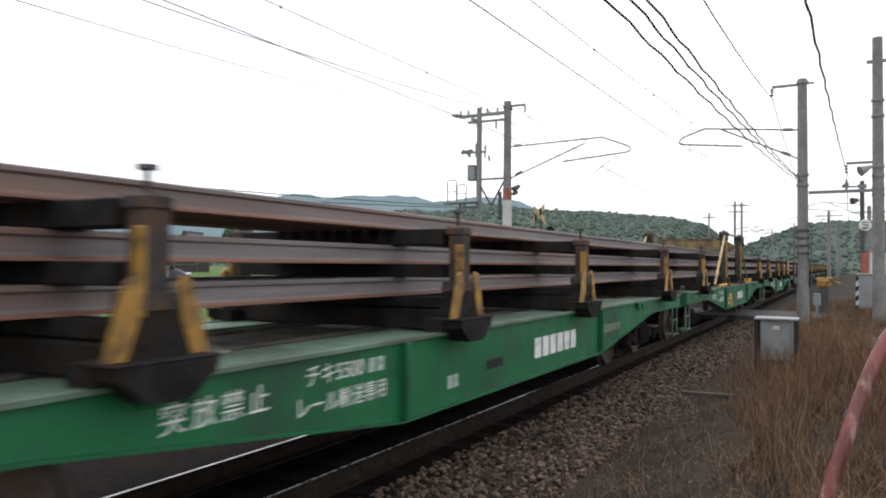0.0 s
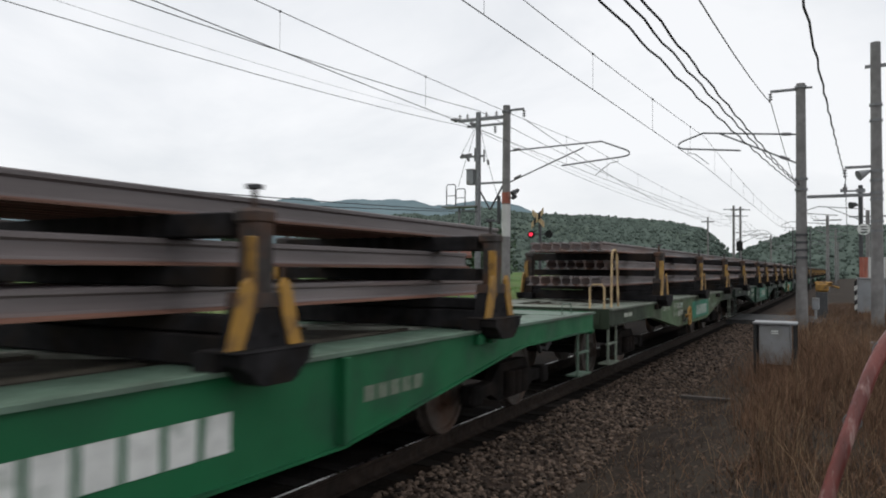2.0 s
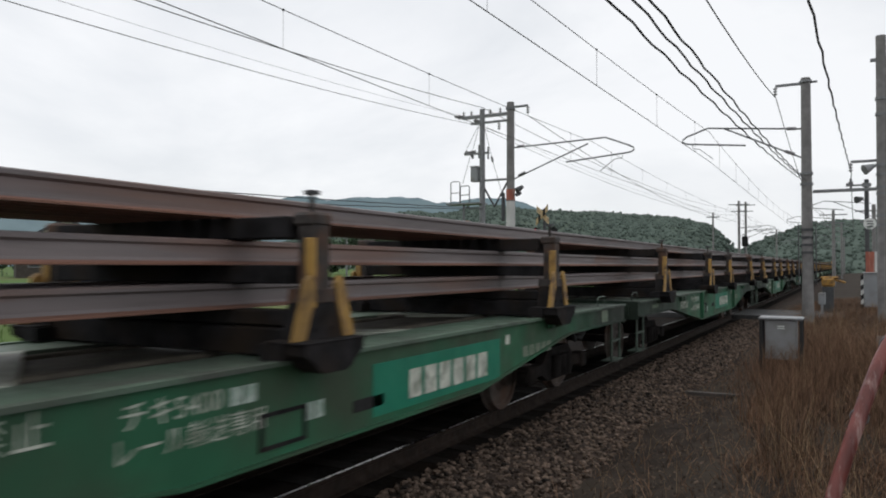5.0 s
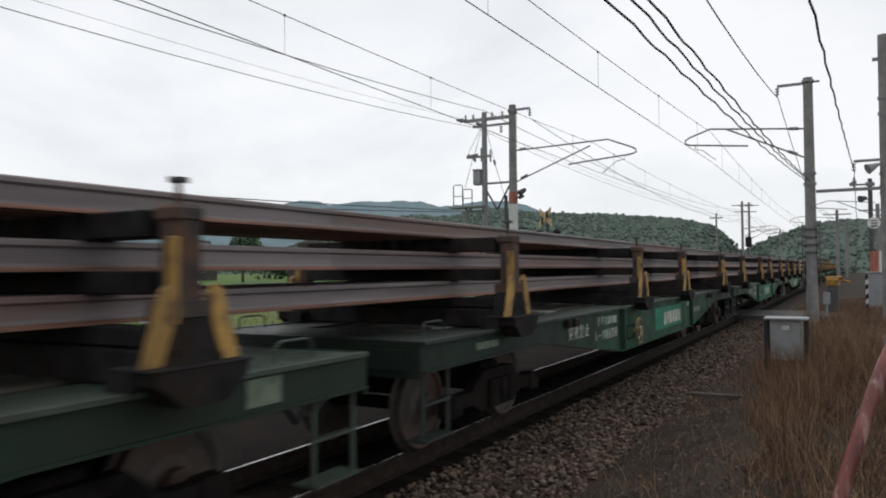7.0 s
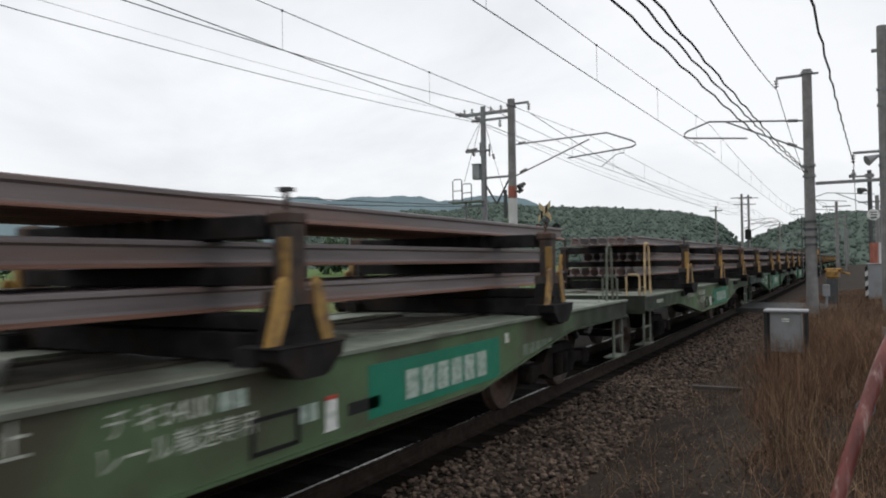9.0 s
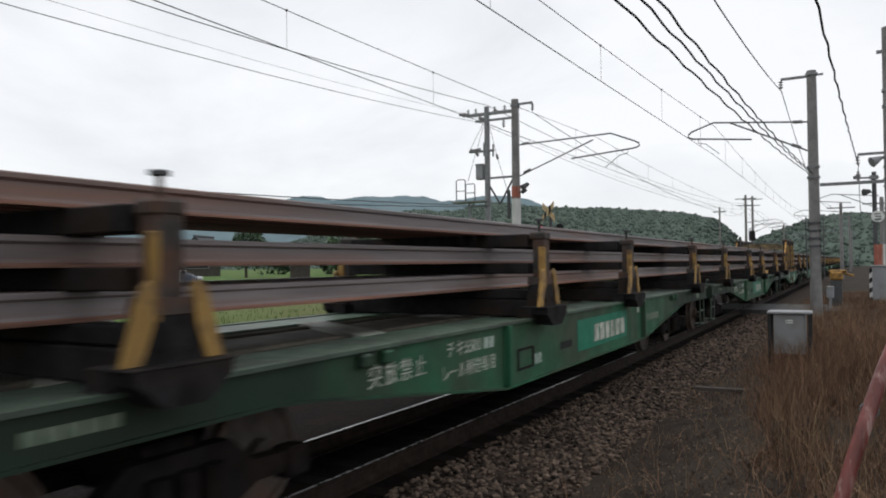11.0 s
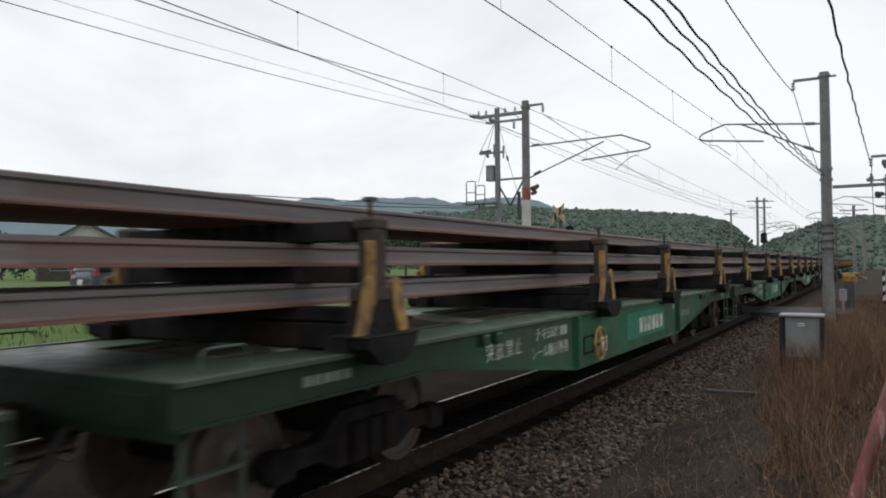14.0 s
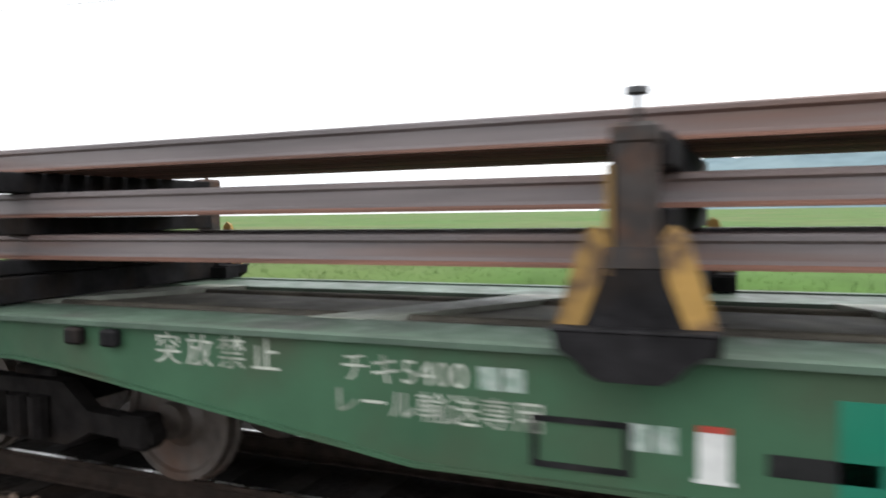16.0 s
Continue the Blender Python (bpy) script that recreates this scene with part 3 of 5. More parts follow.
def portal(wagon, y):
    """A tall clamping frame: two columns of paired flanges with battens, and a beam with studs over the load."""
    def flange(side):
        def make():
            return boxes((1.22, 1.25, side * 0.11 - 0.028, side * 0.11 + 0.028, DECK_Z + 0.1, 2.72), bevel=0.003)
        return make

    def side_plate(side):
        return lambda: boxes((1.06, 1.219, side * 0.125 - 0.008, side * 0.125 + 0.008, DECK_Z + 0.1, 2.72))

    def web():
        bm = boxes((1.04, 1.06, -0.13, 0.13, DECK_Z + 0.1, 2.36), (1.1, 1.2, -0.09, 0.09, DECK_Z + 0.1, 2.2))
        for z in (1.5, 1.8, 2.1):
            box(bm, 1.05, 1.2, -0.1, 0.1, z, z + 0.03)
        return bm

    def head():
        bm = bmesh.new()
        prism(bm, [(-0.14, 2.62), (0.14, 2.62), (0.16, 2.73), (0.21, 2.80), (0.21, 2.865), (0.13, 2.895), (-0.13, 2.895), (-0.21, 2.865), (-0.21, 2.80), (-0.16, 2.73)], "x", 1.03, 1.27)
        for y0 in (-0.1, 0.1):
            rod(bm, (1.15, y0, 2.9), (1.15, y0, 2.935), 0.03, n=6)
        return bm

    def shoe():
        bm = boxes((1.0, 1.33, -0.24, 0.24, DECK_Z + 0.014, DECK_Z + 0.06), bevel=0.01)
        for s0 in (-1, 1):
            box(bm, 1.25, 1.32, s0 * 0.2 - 0.012, s0 * 0.2 + 0.012, DECK_Z + 0.06, DECK_Z + 0.26)
        box(bm, 1.25, 1.32, -0.21, 0.21, DECK_Z + 0.25, DECK_Z + 0.275)
        return bm

    def beam():
        bm = bmesh.new()
        prism(bm, [(-1.1, 2.43), (1.1, 2.43), (1.1, 2.52), (0.86, 2.655), (-0.86, 2.655), (-1.1, 2.52)], "y", -0.06, 0.06)
        box(bm, -1.1, 1.1, -0.11, 0.11, 2.415, 2.432)
        box(bm, -0.86, 0.86, -0.10, 0.10, 2.655, 2.668)
        for x in (-0.7, -0.35, 0, 0.35, 0.7):
            for s0 in (-1, 1):
                box(bm, x - 0.008, x + 0.008, s0 * 0.058, s0 * 0.095, 2.432, 2.655)
        return bm

    def stud():
        return rods(((0, 0, 2.665), (0, 0, 2.83), 0.011), ((0, 0, 2.80), (0, 0, 2.835), 0.03), n=6)
    pt = piece("clamping_frame", "arch", beam, CREAM, wagon, (0, y, 0), "faded yellow stiffened clamping beam over the rails")
    for x in (-0.75, -0.45, -0.15, 0.15, 0.45, 0.75):
        piece("stud", "stud", stud, DARKSTEEL, pt, (x, 0, 0))
    piece("stud_wire", "studwire", lambda: rods(((-0.75, 0, 2.815), (0.75, 0, 2.815), 0.006), n=5), DARKSTEEL, pt)
    piece("bolster", "pbolster", lambda: boxes((-1.12, 1.12, -0.2, 0.2, DECK_Z + 0.013, 1.503), (-1.1, 1.1, -0.16, 0.16, 1.683, 1.805), (-1.1, 1.1, -0.16, 0.16, 1.985, 2.129), bevel=0.01), GREASE, pt)
    for turn in (0, 180):
        piece("column_web", "colweb", web, GREASE, pt, turn=turn)
        for z in (1.38, 1.95, 2.40, 2.55):
            piece("batten", "batten", lambda: boxes((1.205, 1.218, -0.115, 0.115, 0.0, 0.07)), CREAM, pt, (0, 0, z), turn=turn, label="rusty yellow batten plate")
        piece("column_head", "colhead", head, SOOTY, pt, turn=turn, label="soot-grey flared column head")
        piece("column_shoe", "colshoe", shoe, SOOTY, pt, turn=turn)
        for side in (-1, 1):
            piece("column_side", "colside%d" % side, side_plate(side), SOOTY, pt, turn=turn)
            piece("column_flange", "colfl%d" % side, flange(side), YELLOW_D, pt, turn=turn, label="tall rust-stained yellow column flange")


TIE_PAINT = {"tie_bar": YELLOW, "pale_tie_bar": CROSSED, "worn_tie_bar": CREAM, "lock_bar": YELLOW_N, "top_bar": SOOTY, "bar_sleeve": CREAM}
TIE_WORDS = {"tie_bar": "yellow", "pale_tie_bar": "pale yellow", "worn_tie_bar": "faded yellow-grey", "lock_bar": "bright yellow", "top_bar": "soot-grey", "bar_sleeve": "faded yellow"}


def tie(wagon, a, b, r=0.035, name="tie_bar"):
    key = "tie%s%s" % (a, b)
    for k, s in enumerate((1, -1)):
        piece(name, key + str(k), lambda s=s: pipe([(s * a[0], a[1], a[2]), (s * b[0], b[1], b[2])], r), TIE_PAINT[name], wagon, label="%s %s of the clamping frame" % (TIE_WORDS[name], name.replace("_", " ")))


def strokes(name, key, w, h, n, mat, parent, loc, label="", rows=1):
    """Plain bars in a row that stand in for lettering, each a part of its own."""
    step, gap = w / n, h / rows
    for i in range(n):
        for k in range(rows):
            size = 0.8 * step
            piece(name, "%s%.3f%.3f" % (key[:3] + mat.name[:3], size, gap), lambda size=size: boxes((0, 0.002, -size / 2, size / 2, 0, gap * 0.9)), mat, parent, (loc[0], loc[1] + (i + 0.45) * step, loc[2] + k * gap), label)


def hand_wheel():
    bm = torus((0, 0, 0), 0.205, 0.016, "x", 28, 6)
    for k in range(5):
        a = 2 * math.pi * k / 5 + 0.3
        rod(bm, (0, 0, 0), (0, 0.205 * math.cos(a), 0.205 * math.sin(a)), 0.013, n=6)
    rod(bm, (-0.09, 0, 0), (0.02, 0, 0), 0.035, n=10)
    return bm


PAINTS = {"bright": (GREEN, DECK_B, WHITE, "bright green"), "worn": (GREEN_OLD, DECK_G, WHITE_OLD, "grimy worn green"), "grimy": (GRIMY, DECK_K, WHITE_OLD, "soot-dark green"), "olive": (OLIVE, DECK_O, WHITE_OLD, "faded olive green"), "pale": (PALE, DECK_G, WHITE_OLD, "pale weathered green")}


def wagon(centre, short=False, stands=None, paint="worn", brake=False, portals=(), yellow=(), rails_end=False, hoops_end=False, panel=True):
    body, deckm, white, words = PAINTS[paint]
    half = 7.05 if short else 8.72
    tag = paint + ("s" if short else "l")
    w = empty("rail_wagon", pose(TRACK_X, centre, 0))
    what = "with tall yellow clamping frames" if portals else ("with handrails at its open end" if rails_end else "with yellow-braced stanchions")
    tagged(w, "%s fish-bellied flat wagon %s" % (words, what), "flat wagon", "wagons of the rail train")
    MOVING.append((w, centre))
    # frame and deck
    for turn in (0, 180):
        piece("side_sill", "sill" + tag, lambda: sill_mesh(half)[0], body, w, turn=turn, label=words + " fish-bellied side sill")
        piece("bottom_flange", "bfl" + tag, lambda: sill_mesh(half)[1], body, w, turn=turn)
        piece("top_flange", "tfl" + tag, lambda: boxes((HALF_W - 0.04, HALF_W + 0.04, -half, half, DECK_Z - 0.016, DECK_Z + 0.013)), deckm, w, turn=turn)
    piece("deck", "deck" + tag, lambda: boxes((-1.262, -0.72, -half, half, DECK_Z - 0.03, DECK_Z), (0.72, 1.262, -half, half, DECK_Z - 0.03, DECK_Z), (-1.262, 1.262, -half, -half + 0.9, DECK_Z - 0.028, DECK_Z + 0.003), (-1.262, 1.262, half - 0.9, half, DECK_Z - 0.028, DECK_Z + 0.003)), deckm, w, label="grey-green steel deck plates")
    piece("deck_floor", "floor" + tag, lambda: boxes((-0.72, 0.72, -half + 0.9, half - 0.9, DECK_Z - 0.07, DECK_Z - 0.03)), FLOOR_O if paint in ("olive", "pale") else DECK_DARK, w)

    for y in np.arange(-half + 1.4, half - 2.0, 2.9):
        side = 1 if y > -0.7 else -1
        piece("cross_plate", "diag%s%d" % (tag, side), lambda: prism(bmesh.new(), [(-0.74 * side, 0), (-0.74 * side, 0.36), (0.74 * side, 1.32), (0.74 * side, 0.9)], "z", DECK_Z - 0.05, DECK_Z + 0.006), CROSS_M, w, (0, float(y), 0))
    for x in (-0.45, 0.45):
        piece("air_pipe", "apipe%s%.1f" % (tag, x), lambda x=x: rods(((x, -half + 0.95, DECK_Z - 0.03), (x, half - 0.95, DECK_Z - 0.03), 0.03)), DECK_DARK, w)
    piece("centre_sill", "csill" + tag, lambda: boxes((-0.18, 0.18, -half, half, 0.78, 1.08)), UNDER, w)
    for turn in (0, 180):
        piece("end_beam", "end" + tag, lambda: boxes((-1.30, 1.30, -half - 0.03, -half + 0.001, DECK_Z - 0.30, DECK_Z + 0.012), (-1.15, 1.15, -half - 0.05, -half - 0.03, DECK_Z - 0.24, DECK_Z - 0.06)), body, w, turn=turn)
        piece("coupler", "coupler" + tag, lambda: boxes((-0.11, 0.11, -half - 0.30, -half, 0.78, 1.0), (-0.17, 0.17, -half - 0.42, -half - 0.24, 0.74, 1.03), bevel=0.03), UNDER, w, turn=turn)
        for s in (-1, 1):
            def hose(s=s):
                return pipe([(s * 0.4, -half, 0.9), (s * 0.41, -half - 0.15, 0.7), (s * 0.38, -half - 0.32, 0.55), (s * 0.36, -half - 0.42, 0.6)], 0.03)
            piece("brake_hose", "hose%d%s" % (s, tag), hose, TYRE, w, turn=turn)
        for s in (-1, 1):
            def step(s=s):
                bm = rods(((s * 1.25, -half + 0.08, 0.95), (s * 1.25, -half + 0.08, 0.36), 0.02), ((s * 1.25, -half + 0.52, 0.95), (s * 1.25, -half + 0.52, 0.36), 0.02), n=6)
                box(bm, s * 1.10, s * 1.30, -half + 0.05, -half + 0.55, 0.34, 0.36)
                box(bm, s * 1.22, s * 1.27, -half + 0.05, -half + 0.55, 0.64, 0.665)
                return bm
            piece("foot_step", "step%d%s" % (s, tag), step, deckm, w, turn=turn)

            def grab(s=s):
                return pipe([(s * 1.1, -half + 0.35, DECK_Z), (s * 1.1, -half + 0.35, DECK_Z + 0.10), (s * 1.1, -half + 0.40, DECK_Z + 0.14), (s * 1.1, -half + 0.68, DECK_Z + 0.14), (s * 1.1, -half + 0.73, DECK_Z + 0.10), (s * 1.1, -half + 0.73, DECK_Z)], 0.010, 6)
            piece("grab_handle", "grab%d%s" % (s, tag), grab, deckm, w, turn=turn)
    for y in (-2.72, 2.72) if not short else ():
        for turn in (0, 180):
            piece("rib", "rib%s%.1f" % (tag, y), lambda y=y: boxes((HALF_W - 0.01, HALF_W + 0.075, y - 0.035, y + 0.035, DECK_Z - 0.635, DECK_Z - 0.022), bevel=0.006), body, w, turn=turn)
    lug_y = 3.07 if short else 3.5
    for y in (-half + lug_y, half - lug_y, -half + lug_y + 0.28, half - lug_y - 0.28):
        piece("lug", "lug" + tag + "%.1f" % y, lambda y=y: boxes((HALF_W, HALF_W + 0.07, y - 0.06, y + 0.06, DECK_Z - 0.13, DECK_Z - 0.03), bevel=0.015), body if paint in ("bright", "worn") else GREASE, w)
    # bogies
    for y in (-half + 2.15, half - 2.15):
        bg = piece("bogie", "bogie", lambda: boxes((-0.9, 0.9, -0.2, 0.2, 0.48, 0.78), (-0.35, 0.35, -0.95, 0.95, 0.5, 0.6), bevel=0.02), UNDER, w, (0, y, 0), "grime-covered two-axle bogie")
        for a in (-1.0, 1.0):
            piece("axle", "axle", lambda: lathe_x([(-0.55, 0.08), (-0.3, 0.07), (0.3, 0.07), (0.55, 0.08)], 10), UNDER, bg, (0, a, 0))
            for turn in (0, 180):
                piece("wheel", "wheel", wheel_mesh, WHEEL_M, bg, (0, a, 0), turn=turn)
        for turn in (0, 180):
            piece("side_frame", "sframe", lambda: moved(side_frame_mesh(), (0.93, 0, 0)), UNDER, bg, turn=turn)
    for y in (-1.1, 1.3):
        piece("air_tank", "tank%.1f" % y, lambda y=y: rods(((0.75, y - 0.4, 0.72), (0.75, y + 0.4, 0.72), 0.17), n=14), UNDER, w)
    # lettering on the near side
    X = HALF_W + 0.003
    lt = piece("warning_lettering", "warn" + tag, lambda: lettering("突放禁止", 0.19, 1.3), white, w, (X, -5.14 if not short else -3.4, 0.90 if not short else 1.0), "painted warning characters")
    piece("use_lettering", "use" + tag, lambda: lettering("レール輸送専用", 0.157), white, w, (X, -4.05 if not short else -2.25, 0.79 if not short else 0.82), "painted characters naming the load")
    piece("class_lettering", "kind" + tag, lambda: lettering("チキ5400" if short else "チキ5500", 0.165, 1.05), white, w, (X, -3.95 if not short else -2.2, 0.985), "painted wagon class")
    strokes("number_bar", "num" + tag, 0.24, 0.12, 2, MARK, w, (X, -3.22 if not short else -1.47, 0.985))
    strokes("notice_bar", "not" + tag, 0.52, 0.075, 5, WHITE_OLD if short else FADED, w, (X, -half + (0.84 if short else 1.0), 1.03))
    strokes("data_bar", "dat" + tag, 0.9, 0.13, 5, FADED, w, (X, 3.0 if not short else 2.9, 0.80))
    if panel and paint != "bright":
        piece("owner_panel", "panel" + tag, lambda: boxes((0, 0.004, -0.50, 1.80, 0.66, 1.06)), TEAL, w, (HALF_W, 0 if not short else 0.5, 0), "teal painted panel behind the owner's mark")
    strokes("mark_bar", "mark" + tag, 1.52, 0.26, 6, white if paint != "olive" else MARK, w, (X + 0.004, 0.16 if not short else 0.5, 0.725), "white owner's mark in plain bars")
    if not brake or paint == "bright":
        strokes("class_bar", "cls" + tag, 0.22, 0.13, 2, MARK, w, (X, (-1.55 if brake else -1.95) if not short else -0.8, 0.68 if not short else 0.78))
    if not brake:
        # No hole is cut: a black plate paints the recess's dark inside.
        piece("hand_hole", "hole", lambda: boxes((0, 0.004, -0.2, 0.2, -0.045, 0.045), bevel=0.0015), BLACK, w, (HALF_W, -0.92 if not short else -0.05, 0.80 if not short else 0.78))
    else:
        piece("brake_wheel", "bwheel" + tag, hand_wheel, {"bright": YELLOW_N, "grimy": CREAM}.get(paint, YELLOW), w, (HALF_W + 0.12, -1.03 if short else (-2.3 if paint == "bright" else -2.1), 0.79), "yellow five-spoked hand brake wheel")
        piece("card_holder", "card", lambda: boxes((0, 0.012, -0.115, 0.115, -0.095, 0.095)), WHITE, w, (HALF_W, -0.58 if short else (-1.84 if paint == "bright" else -1.6), 0.73), "white card in a holder")
    if paint != "bright":
        piece("tag_frame", "tagf", lambda: boxes((0, 0.012, -0.22, -0.19, -0.1, 0.1), (0, 0.012, 0.19, 0.22, -0.1, 0.1), (0, 0.012, -0.22, 0.22, 0.09, 0.115), (0, 0.012, -0.22, 0.22, -0.115, -0.09)), GREASE, w, (HALF_W, -2.2 if not short else -1.0, 0.78))
        piece("test_mark", "tmark", lambda: boxes((0, 0.003, -0.05, 0.05, -0.05, 0.05)), WHITE_OLD, w, (HALF_W, 2.5, 1.03))
    if paint == "worn":
        piece("end_plate", "eplate", lambda: boxes((0, 0.006, -0.15, 0.15, -0.085, 0.085)), FADED, w, (HALF_W, half - 1.05, 1.07))
    if paint in ("olive", "pale") and not brake:
        piece("lamp_card", "lcard", lambda: boxes((0, 0.010, -0.06, 0.06, -0.11, 0.09), (0, 0.008, -0.075, 0.075, -0.125, -0.11)), WHITE, w, (HALF_W, -1.6 if not short else -0.45, 0.80))
        piece("card_clip", "lclip", lambda: boxes((0, 0.014, -0.06, 0.06, 0.09, 0.115)), RED, w, (HALF_W, -1.6 if not short else -0.45, 0.80), "small red clip")
    # load supports
    if stands is None:
        stands = [-7.0, -1.8, 1.8, 7.0] if not short else ([-3.7, 0.8, 5.2] if rails_end else [-5.25, -0.75, 3.7])
    for y in stands:
        stand(w, y, YELLOW if paint == "bright" else YELLOW_D, "b" if paint == "bright" else "d")
    for y in portals:
        portal(w, y)
    if portals:
        a, b = portals[0], portals[-1]
        tie(w, (1.2, a - 0.1, 2.80), (1.2, a - 2.15, DECK_Z + 0.1), 0.036, "pale_tie_bar" if paint == "bright" else "tie_bar")
        tie(w, (1.2, b + 0.1, 2.80), (1.2, b + 2.15, DECK_Z + 0.1), 0.026, "worn_tie_bar")
        for p, q in zip(portals, portals[1:]):
            tie(w, (1.16, p + 0.2, 2.84), (1.16, q - 0.2, 2.84), 0.02, "top_bar")
            d = (q - p) * 0.22
            tie(w, (1.16, (p + q) / 2 - d, 2.84), (1.16, (p + q) / 2 + d, 2.84), 0.034, "bar_sleeve")
        for k, (p, q) in enumerate(((a - 1.1, -0.3), (1.0, b + 0.9)) if short else ((a - 0.2, a + 0.25), (b - 0.3, b + 0.5))):
            for turn in (0, 180):
                piece("edge_channel", "chan%s%d%d" % (tag, k, turn), lambda p=p, q=q: boxes((1.225, 1.338, p, q, DECK_Z + 0.062, DECK_Z + 0.072), (1.325, 1.338, p, q, DECK_Z + 0.014, DECK_Z + 0.13), (1.225, 1.236, p, q, DECK_Z + 0.014, DECK_Z + 0.11), bevel=0.002), RUSTY_Y, w, turn=0 if not turn else 180, label="rusted yellow steel channel along the deck edge")
        for p, q in ((-0.25, 0.02), (0.5, 0.76)) if short else ((a - 1.9, a - 0.3), (a + 0.4, a + 0.65)):
            tie(w, (1.27, p, DECK_Z + 0.06), (1.27, q, DECK_Z + 0.06), 0.044, "lock_bar")
        tie(w, (1.27, b + 0.95, DECK_Z + 0.06), (1.27, b + 1.5, DECK_Z + 0.06), 0.042, "lock_bar")
    for y0, y1 in yellow:
        key, top = "ybox%.2f%.2f" % (y0, y1), DECK_Z + (0.145 if portals else 0.205)
        piece("tool_box", key, lambda: boxes((0.2, 1.16, y0, y1, DECK_Z + 0.005, top - 0.02), (0.17, 1.19, y0 - 0.02, y1 + 0.02, top - 0.025, top), bevel=0.01), YELLOW_N, w, label="flat bright yellow tool box")
    if rails_end:
        for s in (1,):
            def hoop(s=s, y=-half + 0.94, hgt=0.94):
                return pipe([(s * 1.12, y - 0.21, DECK_Z), (s * 1.12, y - 0.17, DECK_Z + hgt - 0.1), (s * 1.12, y - 0.13, DECK_Z + hgt - 0.02), (s * 1.12, y - 0.06, DECK_Z + hgt), (s * 1.12, y + 0.03, DECK_Z + hgt), (s * 1.12, y + 0.10, DECK_Z + hgt - 0.03), (s * 1.12, y + 0.13, DECK_Z + hgt - 0.1), (s * 1.12, y + 0.21, DECK_Z)], 0.02, 8)
            piece("handrail", "hoop%d" % s, hoop, CROSSED, w, label="tall pale yellow handrail hoop")

            def low(s=s, y=-half + 0.12):
                return pipe([(s * 0.95, y, DECK_Z), (s * 0.95, y, DECK_Z + 0.33), (s * 0.99, y, DECK_Z + 0.38), (s * 1.14, y, DECK_Z + 0.38), (s * 1.18, y, DECK_Z + 0.33), (s * 1.18, y, DECK_Z)], 0.018, 6)
            piece("hoop", "lowhoop%d" % s, low, CROSSED, w, label="low pale yellow hoop")
    if hoops_end:
        for s in (1,):
            piece("handrail", "hoopr%d" % s, lambda s=s: pipe([(s * 1.12, half - 0.40, DECK_Z), (s * 1.12, half - 0.35, DECK_Z + 0.76), (s * 1.12, half - 0.30, DECK_Z + 0.86), (s * 1.12, half - 0.17, DECK_Z + 0.86), (s * 1.12, half - 0.12, DECK_Z + 0.76), (s * 1.12, half - 0.07, DECK_Z)], 0.02, 6), DECK_O, w, label="tall pale green handrail hoop")
            piece("hoop", "lowhoopr%d" % s, lambda s=s: pipe([(s * 0.95, half - 0.04, DECK_Z), (s * 0.95, half - 0.04, DECK_Z + 0.33), (s * 0.99, half - 0.04, DECK_Z + 0.38), (s * 1.14, half - 0.04, DECK_Z + 0.38), (s * 1.18, half - 0.04, DECK_Z + 0.33), (s * 1.18, half - 0.04, DECK_Z)], 0.018, 6), DECK_O, w, label="low pale green hoop")
    return w


def moved(bm, v):
    bmesh.ops.translate(bm, verts=bm.verts[:], vec=v)
    return bm


def rail_mesh(length):
    me = bpy.data.meshes.new("long_rail")
    bm = bmesh.new()
    prism(bm, rail_section(), "y", -length / 2, length / 2)
    bm.to_mesh(me)
    bm.free()
    me.materials.append(RAIL_LOAD)
    me.materials.append(RAIL_FOOT)
    for f in me.polygons:
        f.material_index = 1 if f.center.z < 0.03 else 0
    return me


def load(y0, y1, cut=0.0):
    """The stack of long rails above one wagon: three tiers, ends staggered by cut at a gap (negative: at the far end)."""
    c, length = (y0 + y1) / 2, y1 - y0
    st = empty("rail_load", pose(TRACK_X, c, 0))
    tagged(st, "three tiers of long rusty brown rails stacked side by side", "rails", "stacked long rails")
    MOVING.append((st, c))
    me = shared("long_rail%.2f" % length, lambda: rail_mesh(length))
    rnd = random.Random(int(y0 * 10))
    for k, z in enumerate(TIERS):
        for i in range(8):
            ob = mesh_object("long_rail", me, None, st)
            short = rnd.uniform(0, 0.12) + (0.85 if k == 1 else 0.0) if cut else 0.0
            ob.location = (-0.665 + 0.19 * i, short / 2 * cut, z)
            ob.scale = (1, 1 - short / length, 1)
    return st


